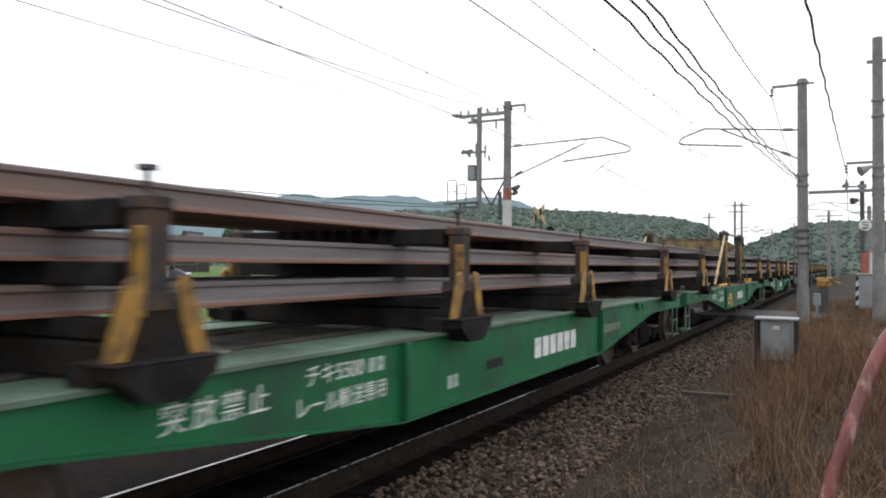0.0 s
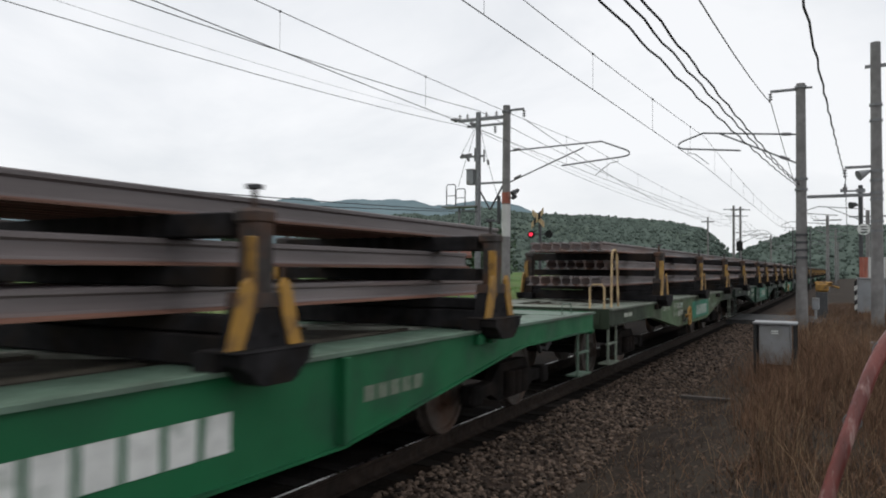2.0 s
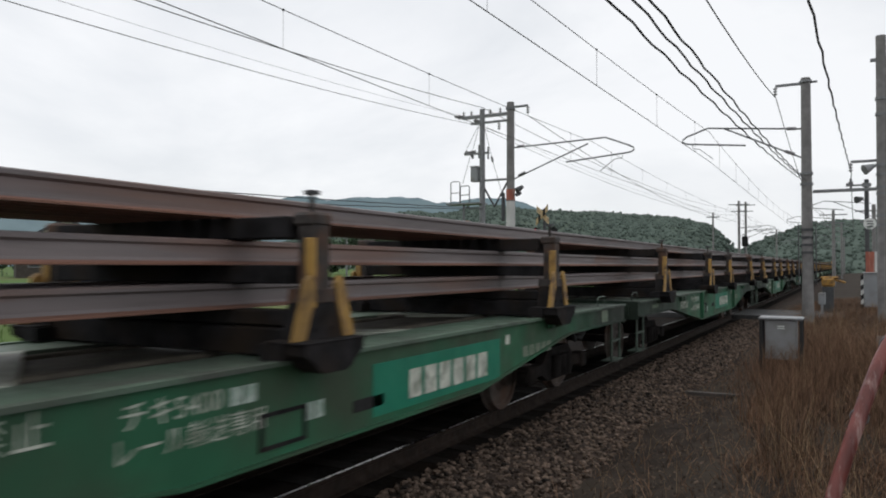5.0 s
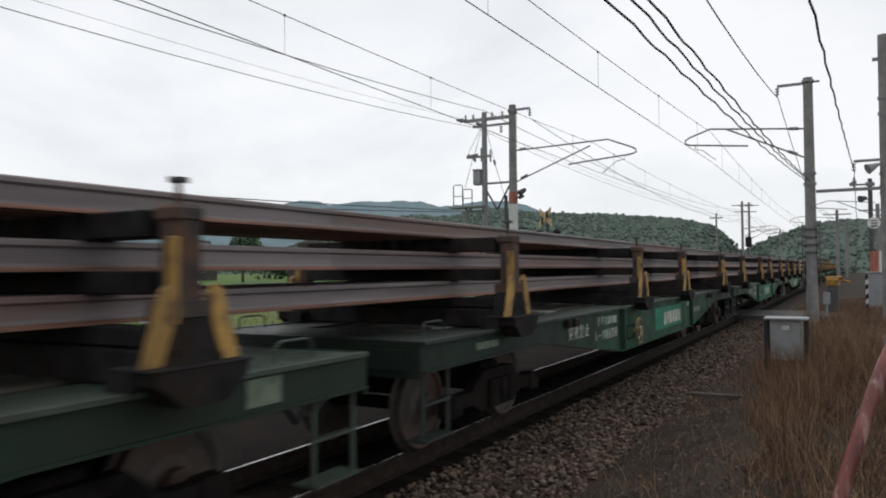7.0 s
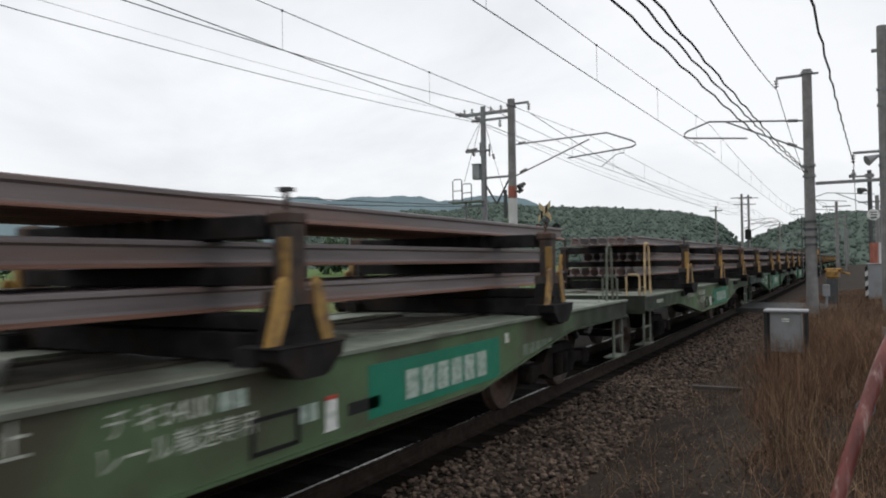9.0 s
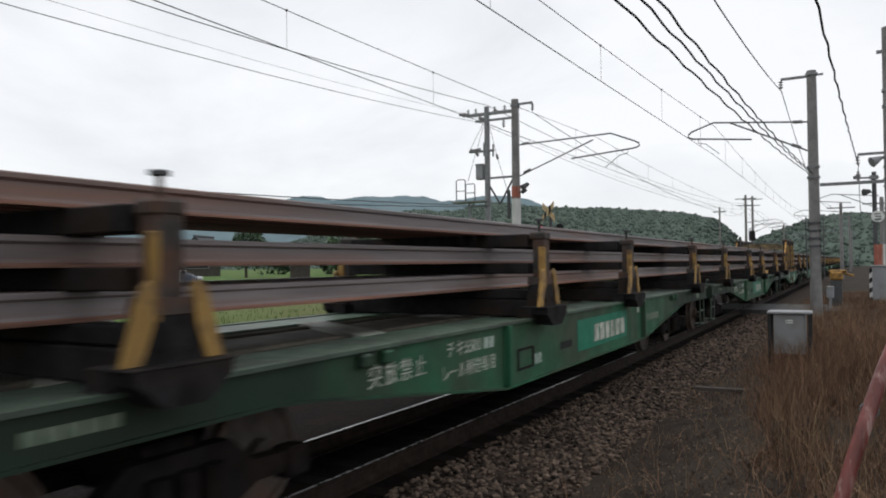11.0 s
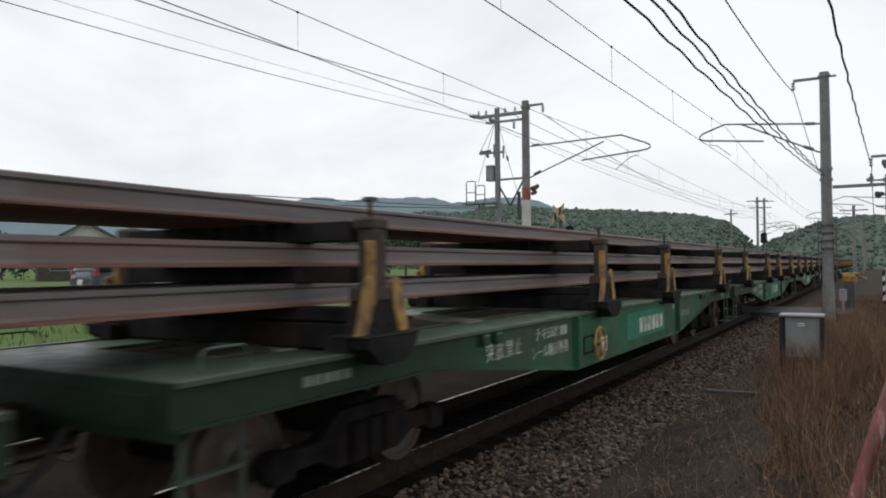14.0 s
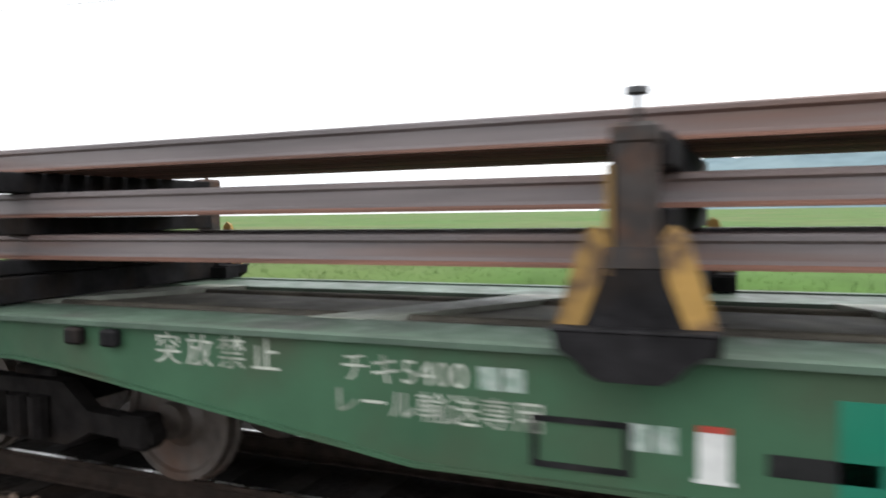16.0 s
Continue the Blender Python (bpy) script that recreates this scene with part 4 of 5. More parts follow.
CONSIST = [  # centre along the train at the start, kind
    (-28.8, dict(paint="bright")), (-10.5, dict(paint="bright")), (7.83, dict(paint="bright", stands=(-5.25, -1.8, 1.8, 7.0))),
    (26.15, dict(paint="bright", brake=True, portals=(-1.8, 1.8), stands=(-7.0, 7.0), yellow=((-5.7, -4.7), (5.1, 5.75)))), (44.49, dict(paint="bright", stands=(-7.0, -1.8, 1.8, 5.2))),
    (61.15, dict(paint="olive", short=True, brake=True, rails_end=True)), (77.83, dict(paint="grimy")), (96.12, dict(paint="worn", brake=True)),
    (112.75, dict(paint="worn", short=True)), (129.45, dict(paint="worn")), (147.88, dict(paint="worn", yellow=((-5.05, -3.25),))),
    (166.15, dict(paint="grimy", brake=True)), (184.42, dict(paint="worn")), (201.1, dict(paint="olive", short=True, hoops_end=True, stands=(-5.3, -0.9, 3.6))),
    (216.45, dict(paint="olive", short=True, rails_end=True)), (233.0, dict(paint="worn")), (251.1, dict(paint="worn")),
    (269.4, dict(paint="worn", yellow=((4.55, 5.8),))), (286.05, dict(paint="grimy", short=True, brake=True, portals=(-1.95, -0.8, 0.8, 1.95), stands=(-5.35, 5.35), yellow=((-4.9, -4.25), (4.25, 4.9)))),
    (302.72, dict(paint="worn", yellow=((-5.4, -4.3),))), (321.03, dict(paint="worn", brake=True)), (339.33, dict(paint="worn")),
    (355.98, dict(paint="pale", short=True)), (372.6, dict(paint="worn")), (390.9, dict(paint="worn")), (409.2, dict(paint="worn")),
    (427.5, dict(paint="worn")), (445.8, dict(paint="worn")), (464.1, dict(paint="worn"))]
for centre, kind in CONSIST:
    wagon(centre, **kind)
ends = [-38.0] + [(a[0] + b[0]) / 2 + (0.8 if a[1].get("short") and not b[1].get("short") else 0) * -1 + (0.8 if b[1].get("short") and not a[1].get("short") else 0) for a, b in zip(CONSIST, CONSIST[1:])] + [473.3]
for k, (a, b) in enumerate(zip(ends, ends[1:])):
    if k == 4:
        load(a, 51.35, -1)
    elif k == 5:
        load(55.75, b, 1)
    elif k == 13:
        load(a, 207.1, -1)
    elif k == 14:
        load(211.2, b, 1)
    else:
        load(a, b)

# ---- poles, overhead line and signals ----
SPAN_Y = 27.0


def pole(x, y, top, r=0.165, base=None, name="catenary_pole", label="tall tapered grey concrete pole of the overhead line", mat=None):
    z0 = ground_z(x, y) - 0.25 if base is None else base
    p = empty(name, pose(x, y, 0))
    tagged(p, label, "pole", "overhead line poles")
    bm = rods(((0, 0, z0), (0, 0, top), r * 1.12, r * 0.88), n=16)
    to_object("shaft", bm, mat or CONCRETE, p, smooth=False)
    return p


def band(p, z, r=0.19, mat=None):
    bm = rods(((0, 0, z - 0.04), (0, 0, z + 0.04), r), n=14)
    to_object("band", bm, mat or STEEL, p)


def insulator(p, x, y, z, n=3, up=-1):
    bm = bmesh.new()
    rod(bm, (x, y, z), (x, y, z + up * (0.09 * n + 0.06)), 0.015, n=6)
    for k in range(n):
        rod(bm, (x, y, z + up * (0.06 + 0.09 * k)), (x, y, z + up * (0.10 + 0.09 * k)), 0.075, 0.04, n=10)
    to_object("insulator", bm, INSUL, p)


def cantilever(p, s, reach, zt, zc, up=0.0):
    """A hinged tubular bracket towards s (+1 or -1 in x): top tube, strut, registration tube and steady arm."""
    arm = empty("bracket")
    arm.parent = p
    tagged(arm, "galvanised tubular cantilever bracket")
    L = reach
    top = [(s * 0.15, 0, zt + up), (s * (L * 1.03), 0, zt + 0.28 + up * 0.4), (s * (L * 1.27), 0, zt + 0.03), (s * (L * 1.31), 0, zt - 0.06), (s * (L * 1.315), 0, zt - 0.14), (s * L * 1.29, 0, zt - 0.2), (s * L * 1.25, 0, zt - 0.23), (s * L * 0.62, 0, zt - 0.42)]
    to_object("top_tube", pipe(top, 0.03), STEEL, arm)
    to_object("strut", pipe([(s * 0.15, 0, zt - 0.95), (s * L * 0.85, 0, zt + 0.22)], 0.028), STEEL, arm)
    to_object("steady_arm", pipe([(s * L * 1.2, 0, zt - 0.27), (s * L * 1.2, 0, zt - 0.40), (s * L * 1.12, 0, zt - 0.44), (s * L * 0.97, 0, zc + 0.06)], 0.014, 6), STEEL, arm)
    for q in ((0.3, zt + up + 0.02), (0.35, zt - 0.83)):
        bm = rods(((s * q[0], 0, q[1]), (s * (q[0] + 0.28), 0, q[1] + (0.02 if q[1] > zt - 0.5 else 0.12)), 0.055), n=10)
        to_object("insulator", bm, INSUL, arm)


def feeder_arm(p, s, z, reach=0.75):
    to_object("cross_arm", boxes((min(0, s * reach), max(0, s * reach), -0.04, 0.04, z - 0.04, z + 0.04)), STEEL, p)
    insulator(p, s * reach, 0, z - 0.02, 3)


pole_b = pole(-1.2, SPAN_Y, 8.02)
band(pole_b, 7.9)
feeder_arm(pole_b, -1, 7.85, 0.92)
to_object("cap_arm", boxes((0.0, 0.35, -0.03, 0.03, 7.84, 7.9)), STEEL, pole_b)
cantilever(pole_b, -1, 3.0, 6.35, 5.47)
for z in (4.85, 4.5, 3.0, 2.75, 2.5, 2.25):
    band(pole_b, z, 0.2, DARKSTEEL if z < 4 else STEEL)
to_object("ladder_guard", boxes((-0.27, -0.24, -0.1, 0.1, 1.2, 3.2), (0.24, 0.27, -0.1, 0.1, 1.2, 3.2)), DARKSTEEL, pole_b)

pole_c = pole(0.95, SPAN_Y, 9.1)
feeder_arm(pole_c, -1, 5.15, 0.88)
to_object("cross_arm", boxes((-0.3, 0.3, -0.04, 0.04, 8.3, 8.4)), STEEL, pole_c)
for z in (7.1, 6.6, 5.0, 4.7, 4.3, 4.1, 3.4, 3.1):
    band(pole_c, z, 0.19)
bm = rods(((-0.2, -0.05, 5.0), (-0.5, -0.2, 4.85), 0.05, 0.17), n=14)
to_object("horn_speaker", bm, GREYBOX, pole_c, "grey horn loudspeaker")
beam = tagged(to_object("tie_beam", boxes((-1.02, 0.78, SPAN_Y - 0.05, SPAN_Y + 0.05, 4.2, 4.3)), STEEL), "steel tie beam between two concrete poles", "beam")
bm = rods(((0.07, SPAN_Y, 4.3), (0.07, SPAN_Y, 4.62), 0.035), ((0.07, SPAN_Y, 4.42), (0.07, SPAN_Y, 4.52), 0.07), n=8)
tagged(to_object("beam_insulator", bm, INSUL), "small brown insulator standing on the tie beam", "insulator")

pole_a = pole(-11.8, SPAN_Y, 8.35)
band(pole_a, 8.1)
feeder_arm(pole_a, 1, 8.15, 0.75)
cantilever(pole_a, 1, 3.75, 6.22, 5.30, 0.3)
to_object("red_collar", rods(((0, 0, 4.42), (0, 0, 4.86), 0.178), n=16), RED_F, pole_a, "red warning wrap")
to_object("white_collar", rods(((0, 0, 3.1), (0, 0, 4.38), 0.176), n=16), PLASTER, pole_a, "pale wrap round the pole")
bm = rods(((0.15, 0, 4.62), (0.38, 0, 4.68), 0.03), ((0.38, 0, 4.6), (0.38, 0, 4.8), 0.03), ((0.5, 0.05, 4.95), (0.34, -0.16, 4.78), 0.07, 0.13), ((0.42, 0.05, 4.7), (0.3, -0.1, 4.62), 0.05, 0.08), n=10)
to_object("flood_light", bm, DARKSTEEL, pole_a, "small black flood light")
pole_a2 = pole(-13.05, SPAN_Y, 8.2, r=0.12, name="utility_pole", label="slim grey pole carrying feeder insulators beside a concrete pole", mat=STEEL)
to_object("cross_arm", boxes((-0.9, 1.2, -0.06, 0.06, 7.85, 7.97), (-0.5, 1.25, -0.05, 0.05, 7.6, 7.68)), STEEL, pole_a2)
for x in (-0.85, -0.5, 0.35, 0.8):
    insulator(pole_a2, x, 0, 7.95, 2, 1)
insulator(pole_a2, 0.75, 0, 7.6, 3)
to_object("cross_arm", boxes((-0.8, 0.3, -0.05, 0.05, 6.36, 6.44), (-0.17, -0.12, -0.03, 0.03, 6.2, 6.75), (0.24, 0.29, -0.03, 0.03, 6.15, 6.65)), STEEL, pole_a2)
to_object("switch", rods(((-0.72, 0, 6.46), (-0.3, 0, 6.50), 0.05), ((-0.5, 0, 6.42), (-0.42, 0, 6.22), 0.09, 0.05), ((-0.8, 0, 6.4), (-0.66, 0, 6.5), 0.07), n=8), INSUL, pole_a2, "pole-top switch")
for k, pts in enumerate(([(-0.2, 0, 7.5), (-0.78, 0, 6.5)], [(-0.15, 0, 7.5), (-0.45, 0, 6.5)], [(-0.55, 0, 6.3), (-0.9, 0, 5.2)], [(0.12, 0, 7.4), (0.45, 0, 6.1), (0.85, 0, 4.8)])):
    to_object("stay_wire", pipe(pts, 0.011, 5), STEEL, pole_a2)
to_object("strain_insulator", rods(((0.42, 0, 6.22), (0.47, 0, 6.02), 0.05), n=8), INSUL, pole_a2)
to_object("arm_insulator", rods(((-0.9, 0, 7.95), (-1.25, 0, 8.02), 0.06), ((-1.0, 0, 7.97), (-1.08, 0, 7.98), 0.1), n=10), INSUL, pole_a2)
to_object("arm_insulator", rods(((-0.35, 0, 7.78), (-0.1, 0, 7.7), 0.07), n=10), INSUL, pole_a2)
to_object("switch_box", boxes((-0.47, -0.15, -0.16, 0.16, 5.24, 5.84), (-0.5, -0.12, -0.19, 0.19, 5.84, 5.88), (-0.15, 0.12, -0.03, 0.03, 5.35, 5.41), (-0.15, 0.12, -0.03, 0.03, 5.65, 5.71), bevel=0.03), GREYBOX, pole_a2, "grey pole box")
to_object("tie", boxes((0.1, 1.1, -0.04, 0.04, 5.24, 5.32)), STEEL, pole_a2)
to_object("stay", pipe([(0.1, 0, 4.95), (0.55, 0, 4.2)], 0.04), DARKSTEEL, pole_a2)
to_object("stay", pipe([(1.1, 0, 5.15), (0.55, 0, 4.2)], 0.04), DARKSTEEL, pole_a2)
to_object("stay", boxes((0.86, 1.0, -0.05, 0.05, 3.6, 4.75), bevel=0.03), DARKSTEEL, pole_a2)
stage = empty("maintenance_platform", pose(-14.2, SPAN_Y, 0))
tagged(stage, "small grey steel platform with pipe railings on the pole", "platform")
to_object("floor_plate", boxes((-0.35, 1.2, -0.35, 0.35, 4.32, 4.38)), STEEL, stage)
for a, b, top in ((-0.3, 0.12, 5.3), (0.14, 0.56, 5.1)):
    to_object("railing", pipe([(a, 0, 4.36), (a, 0, top - 0.05), (a + 0.06, 0, top), (b - 0.06, 0, top), (b, 0, top - 0.05), (b, 0, 4.36)], 0.022, 6), DARKSTEEL, stage)
    to_object("mid_rail", pipe([(a, 0, (4.36 + top) / 2), (b, 0, (4.36 + top) / 2)], 0.018, 6), DARKSTEEL, stage)
to_object("leg", rods(((0.3, 0, 0.4), (0.3, 0, 4.36), 0.05), n=8), STEEL, stage)

# poles down the line
for x, y, top in ((-11.6, 95, 9.7), (-11.75, 103, 10.2), (-1.3, 80, 7.2), (-11.5, 75, 7.0), (-1.0, 130, 8.5), (-11.8, 150, 8.6), (-1.0, 190, 8.5), (1.6, 62, 6.3)):
    p = pole(x, y, top, 0.09 if y == 75 else 0.15)
    s = 1 if x < -5 else -1
    if y != 75:
        cantilever(p, s, 3.1, 6.4, 5.47)
        to_object("cross_arm", boxes((-1.2, 1.2, -0.06, 0.06, top - 0.5, top - 0.4), (-0.9, 0.9, -0.06, 0.06, top - 1.3, top - 1.2)), STEEL, p)
    else:
        to_object("cross_arm", boxes((-0.6, 0.6, -0.06, 0.06, top - 0.5, top - 0.4)), STEEL, p)


def wire(points, r, mat, name, label, sag=0.0, n=16, wave=0.0):
    """A wire hung through its supports, with sag between each two."""
    pts = []
    for a, b in zip(points, points[1:]):
        a, b = Vector(a), Vector(b)
        for i in range(n):
            f = i / n
            p = a.lerp(b, f)
            p.z -= sag * 4 * f * (1 - f)
            if wave:
                d = (b - a).length * f
                p.x += wave * math.sin(d * 4.4)
                p.z += wave * math.cos(d * 4.4)
            pts.append(p)
    pts.append(Vector(points[-1]))
    return tagged(to_object(name, pipe(pts, r, 5), mat), label, "wire", "overhead wires", kind="structure")


for tx in (TRACK_X, TRACK2_X):
    ys = [-73, -23, SPAN_Y, 77, 127, 177, 227, 277]
    xs = [tx + (-0.2 if k % 2 else 0.2) * (1 if tx == TRACK_X else -1) for k in range(len(ys))]
    if tx == TRACK_X:
        xs[1] -= 0.35
    wire([(x, y, 5.47) for x, y in zip(xs, ys)], 0.009, WIRE, "contact_wire", "thin dark contact wire over the track", 0.02, 8)
    wire([(x, y, 6.5) for x, y in zip(xs, ys)], 0.008, WIRE, "messenger_wire", "thin dark messenger wire over the track", 0.42, 16)
    bm = bmesh.new()
    for k in range(1, 5):
        for i in range(10):
            f = (i + 0.5) / 10
            x = xs[k] + (xs[k + 1] - xs[k]) * f
            y = ys[k] + (ys[k + 1] - ys[k]) * f
            z = 6.5 - 0.42 * 4 * f * (1 - f)
            rod(bm, (x, y, 5.46), (x, y, z), 0.004, n=4)
            bmesh.ops.create_icosphere(bm, subdivisions=1, radius=0.028, matrix=Matrix.Translation((x, y, z)))
    tagged(to_object("droppers", bm, WIRE), "thin droppers hanging the contact wire", "wire", kind="structure")
# feeders and cables
wire([(-2.1, -23, 7.45), (-2.1, SPAN_Y, 7.45), (-2.2, 80, 7.0), (-2.2, 130, 8)], 0.014, WIRE, "feeder_wire", "dark feeder wire on the pole arms", 1.35)
for dx, dz in ((0.0, 0.0), (0.16, 0.10), (0.34, 0.02)):
    wire([(-2.65 + dx * 1.8, -20, 5.1 + dz), (-1.33 + dx * 0.3, SPAN_Y, 4.65 + dz * 0.3)], 0.013, CABLE, "spiral_cable", "thick black cable with spiral hangers", 0.62, 110, 0.013)
wire([(-0.92, -20, 5.2), (0.08, SPAN_Y, 4.85), (0.3, 62, 4.6)], 0.014, CABLE, "drop_cable", "black cable with spiral hangers", 0.55, 90, 0.012)
for x0, z0, x1, z1, r, sag in ((-13.9, 8.05, -13.9, 8.0, 0.005, 0.95), (-13.1, 8.25, -13.0, 8.25, 0.013, 1.0), (-13.6, 7.6, -13.4, 7.6, 0.010, 1.0)):
    wire([(x0, -23, z0), (x1, SPAN_Y, z1), (x1 + 1.6, 95, z1 + 0.4), (x1 + 1.6, 150, z1)], r, WIRE, "feeder_wire", "dark feeder wire on the far poles", sag)
wire([(-11.05, SPAN_Y, 7.75), (-11.5, 75, 6.6), (-11.4, 95, 8.0)], 0.014, WIRE, "feeder_wire", "dark feeder wire on the far poles", 0.6)
for z0, z1, sag in ((5.1, 4.13, 1.66), (5.22, 4.16, 1.42)):
    wire([(-13.3, -60, z0), (-13.0, SPAN_Y, z1)], 0.014, CABLE, "low_cable", "black cable strung low beyond the line", sag, 120, 0.012)

# ---- the level crossing and its boxes ----
cab = empty("trackside_cabinet", pose(-1.08, 14.6, ground_z(-1.08, 14.6) + 0.15))
tagged(cab, "light grey steel equipment cabinet on legs among dry grass", "cabinet")
to_object("body", boxes((-0.255, 0.255, -0.2, 0.2, 0.10, 0.80), bevel=0.012), GREYBOX, cab)
to_object("lid", boxes((-0.36, 0.36, -0.26, 0.26, 0.805, 0.85), bevel=0.012), GREYBOX, cab, "pale overhanging lid")
for s in (-1, 1):
    to_object("leg", boxes((s * 0.325 - 0.025, s * 0.325 + 0.025, -0.24, -0.18, -0.3, 0.80)), TYRE, cab)
    to_object("leg", boxes((s * 0.325 - 0.025, s * 0.325 + 0.025, 0.18, 0.24, -0.3, 0.80)), TYRE, cab)
to_object("plate", boxes((-0.06, 0.06, -0.206, -0.2, 0.68, 0.70), (-0.06, 0.06, -0.206, -0.2, 0.645, 0.66)), WHITE, cab)

box2 = empty("crossing_cabinet", pose(1.08, 36.0, 0.05))
tagged(box2, "grey crossing control cabinet on a concrete base", "cabinet")
to_object("body", boxes((-0.55, 0.55, -0.35, 0.35, 0.0, 1.45), bevel=0.02), GREYBOX, box2)
to_object("roof", boxes((-0.6, 0.6, -0.4, 0.4, 1.45, 1.5), bevel=0.02), GREYBOX, box2)
red = empty("red_white_barrier_board", pose(1.12, 36.6, 0.05))
tagged(red, "red and white striped board above a cabinet", "barrier")
for k in range(6):
    to_object("stripe", boxes((-0.5 + k * 0.17, -0.34 + k * 0.17, -0.02, 0.02, 1.3, 2.38)), RED_F if k in (0, 1, 3, 4) else PLASTER, red)
to_object("post", boxes((-0.04, 0.04, 0.02, 0.1, -0.1, 2.3)), DARKSTEEL, red)
sp = empty("striped_post", pose(0.46, 35.2, 0.0))
tagged(sp, "pale and black striped warning post", "post")
for k in range(7):
    bm = bmesh.new()
    prism(bm, [(-0.05, k * 0.2), (0.05, k * 0.2 + 0.07), (0.05, k * 0.2 + 0.27), (-0.05, k * 0.2 + 0.2)], "y", -0.05, 0.05)
    to_object("stripe", bm, PLASTER if k % 2 else BLACK, sp)
gm = empty("crossing_gate_machine", pose(-0.75, 33.0, 0.0))
tagged(gm, "yellow crossing gate machine on a dark pedestal", "gate machine")
to_object("housing", boxes((-0.22, 0.25, -0.2, 0.2, 1.0, 1.34), (-0.28, 0.4, -0.15, 0.15, 1.3, 1.40), bevel=0.06), YELLOW, gm)
to_object("pedestal", boxes((-0.2, 0.2, -0.2, 0.2, -0.1, 0.98)), DARKSTEEL, gm)
to_object("boom", pipe([(0.2, 0, 1.28), (0.62, 0, 1.16)], 0.04), YELLOW, gm)
bx = tagged(to_object("small_grey_box", boxes((-1.05, -0.8, 31.4, 31.6, 0.35, 0.8), (-0.97, -0.88, 31.46, 31.54, -0.1, 0.36), bevel=0.02), GREYBOX), "small grey junction box on a post", "box")
ss = empty("round_sign_post", pose(0.75, 40.0, 0.05))
tagged(ss, "dark post with a round white sign and a lamp", "sign")
to_object("post", rods(((0, 0, -0.1), (0, 0, 5.85), 0.10), n=10), DARKSTEEL, ss)
to_object("disc", rods(((0.12, -0.12, 3.75), (0.12, -0.15, 3.75), 0.27), n=24), WHITE, ss, "round white disc with dark bars")
to_object("mark", boxes((-0.02, 0.26, -0.156, -0.15, 3.84, 3.89), (0.0, 0.26, -0.156, -0.15, 3.72, 3.77), (-0.02, 0.26, -0.156, -0.15, 3.58, 3.64)), DARKSTEEL, ss)
to_object("lamp", rods(((0, 0, 4.85), (-0.2, -0.1, 4.9), 0.03), ((-0.18, -0.05, 4.95), (-0.42, -0.25, 4.88), 0.08, 0.17), n=12), DARKSTEEL, ss)
to_object("arm", boxes((-0.75, 0.2, -0.05, 0.05, 5.55, 5.63), (-0.18, 0.18, -0.12, 0.12, 5.5, 5.68), (-0.85, -0.7, -0.08, 0.08, 5.55, 5.7)), STEEL, ss)
xs = empty("crossing_warning_signal", pose(-11.9, 31.0, ground_z(-11.9, 31.0)))
tagged(xs, "crossing signal with faded yellow crossed boards and red lamp", "crossing signal")
to_object("mast", rods(((0, 0, 0), (0, 0, 4.5), 0.07), n=10), DARKSTEEL, xs)
for s in (-1, 1):
    for k in range(5):
        t0, t1 = -0.5 + k * 0.2, -0.5 + (k + 1) * 0.2
        bm = bmesh.new()
        prism(bm, [(t0 - 0.0, s * t0 * 0.62 + 4.08), (t1, s * t1 * 0.62 + 4.08), (t1, s * t1 * 0.62 + 4.34), (t0, s * t0 * 0.62 + 4.34)], "y", -0.13 - 0.02 * s, -0.10 - 0.02 * s)
        board = to_object("cross_board", bm, BLACK if k in (1, 3) and s > 0 else CROSSED, xs)
        board.matrix_basis = pose(0, 0, 0, 0, 0, -38)
for dx, mat in ((-0.42, REDLAMP), (0.42, BLACK)):
    to_object("lamp_hood", rods(((dx, -0.02, 3.5), (dx, 0.05, 3.5), 0.17), n=18), BLACK, xs)
    to_object("lamp_lens", rods(((dx, -0.05, 3.5), (dx, -0.02, 3.5), 0.085), n=18), mat, xs, "lit red warning lamp" if mat is REDLAMP else "")
to_object("lamp_arm", boxes((-0.45, 0.45, -0.01, 0.03, 3.47, 3.53)), DARKSTEEL, xs)
tagged(to_object("crossing_road", boxes((-40, 14, 29.6, 33.8, -0.32, -0.02)), ROADM), "narrow asphalt road over the level crossing", "road", kind="structure")
sgn = empty("far_line_signal", pose(-10.6, 92.0, 0))
tagged(sgn, "dark railway colour light signal on a slim mast", "signal")
to_object("mast", rods(((0, 0, -0.3), (0, 0, 5.4), 0.08), n=8), DARKSTEEL, sgn)
to_object("head", boxes((-0.35, 0.35, -0.1, 0.1, 4.1, 5.3), bevel=0.1), BLACK, sgn)

# the bent rail of pipe close to the camera
PIPE_PTS = [(-0.104, 2.144, 0.0), (-0.094, 2.154, 0.5), (-0.074, 2.164, 1.084), (-0.053, 2.173, 1.172), (-0.029, 2.196, 1.258), (0.005, 2.223, 1.367), (0.041, 2.263, 1.475), (0.076, 2.302, 1.563), (0.121, 2.348, 1.638), (0.214, 2.454, 1.705), (0.384, 2.659, 1.743)]
guard = empty("bent_guard_pipe")
tagged(guard, "bent steel guard pipe with chipped red paint", "guard rail")
pp = [Vector(p) for p in PIPE_PTS]
fine = []
for i in range(len(pp) - 1):
    p0, p1, p2, p3 = pp[max(i - 1, 0)], pp[i], pp[i + 1], pp[min(i + 2, len(pp) - 1)]
    for k in range(6):
        t = k / 6
        fine.append(0.5 * (2 * p1 + (p2 - p0) * t + (2 * p0 - 5 * p1 + 4 * p2 - p3) * t * t + (3 * p1 - p0 - 3 * p2 + p3) * t ** 3))
fine.append(pp[-1])
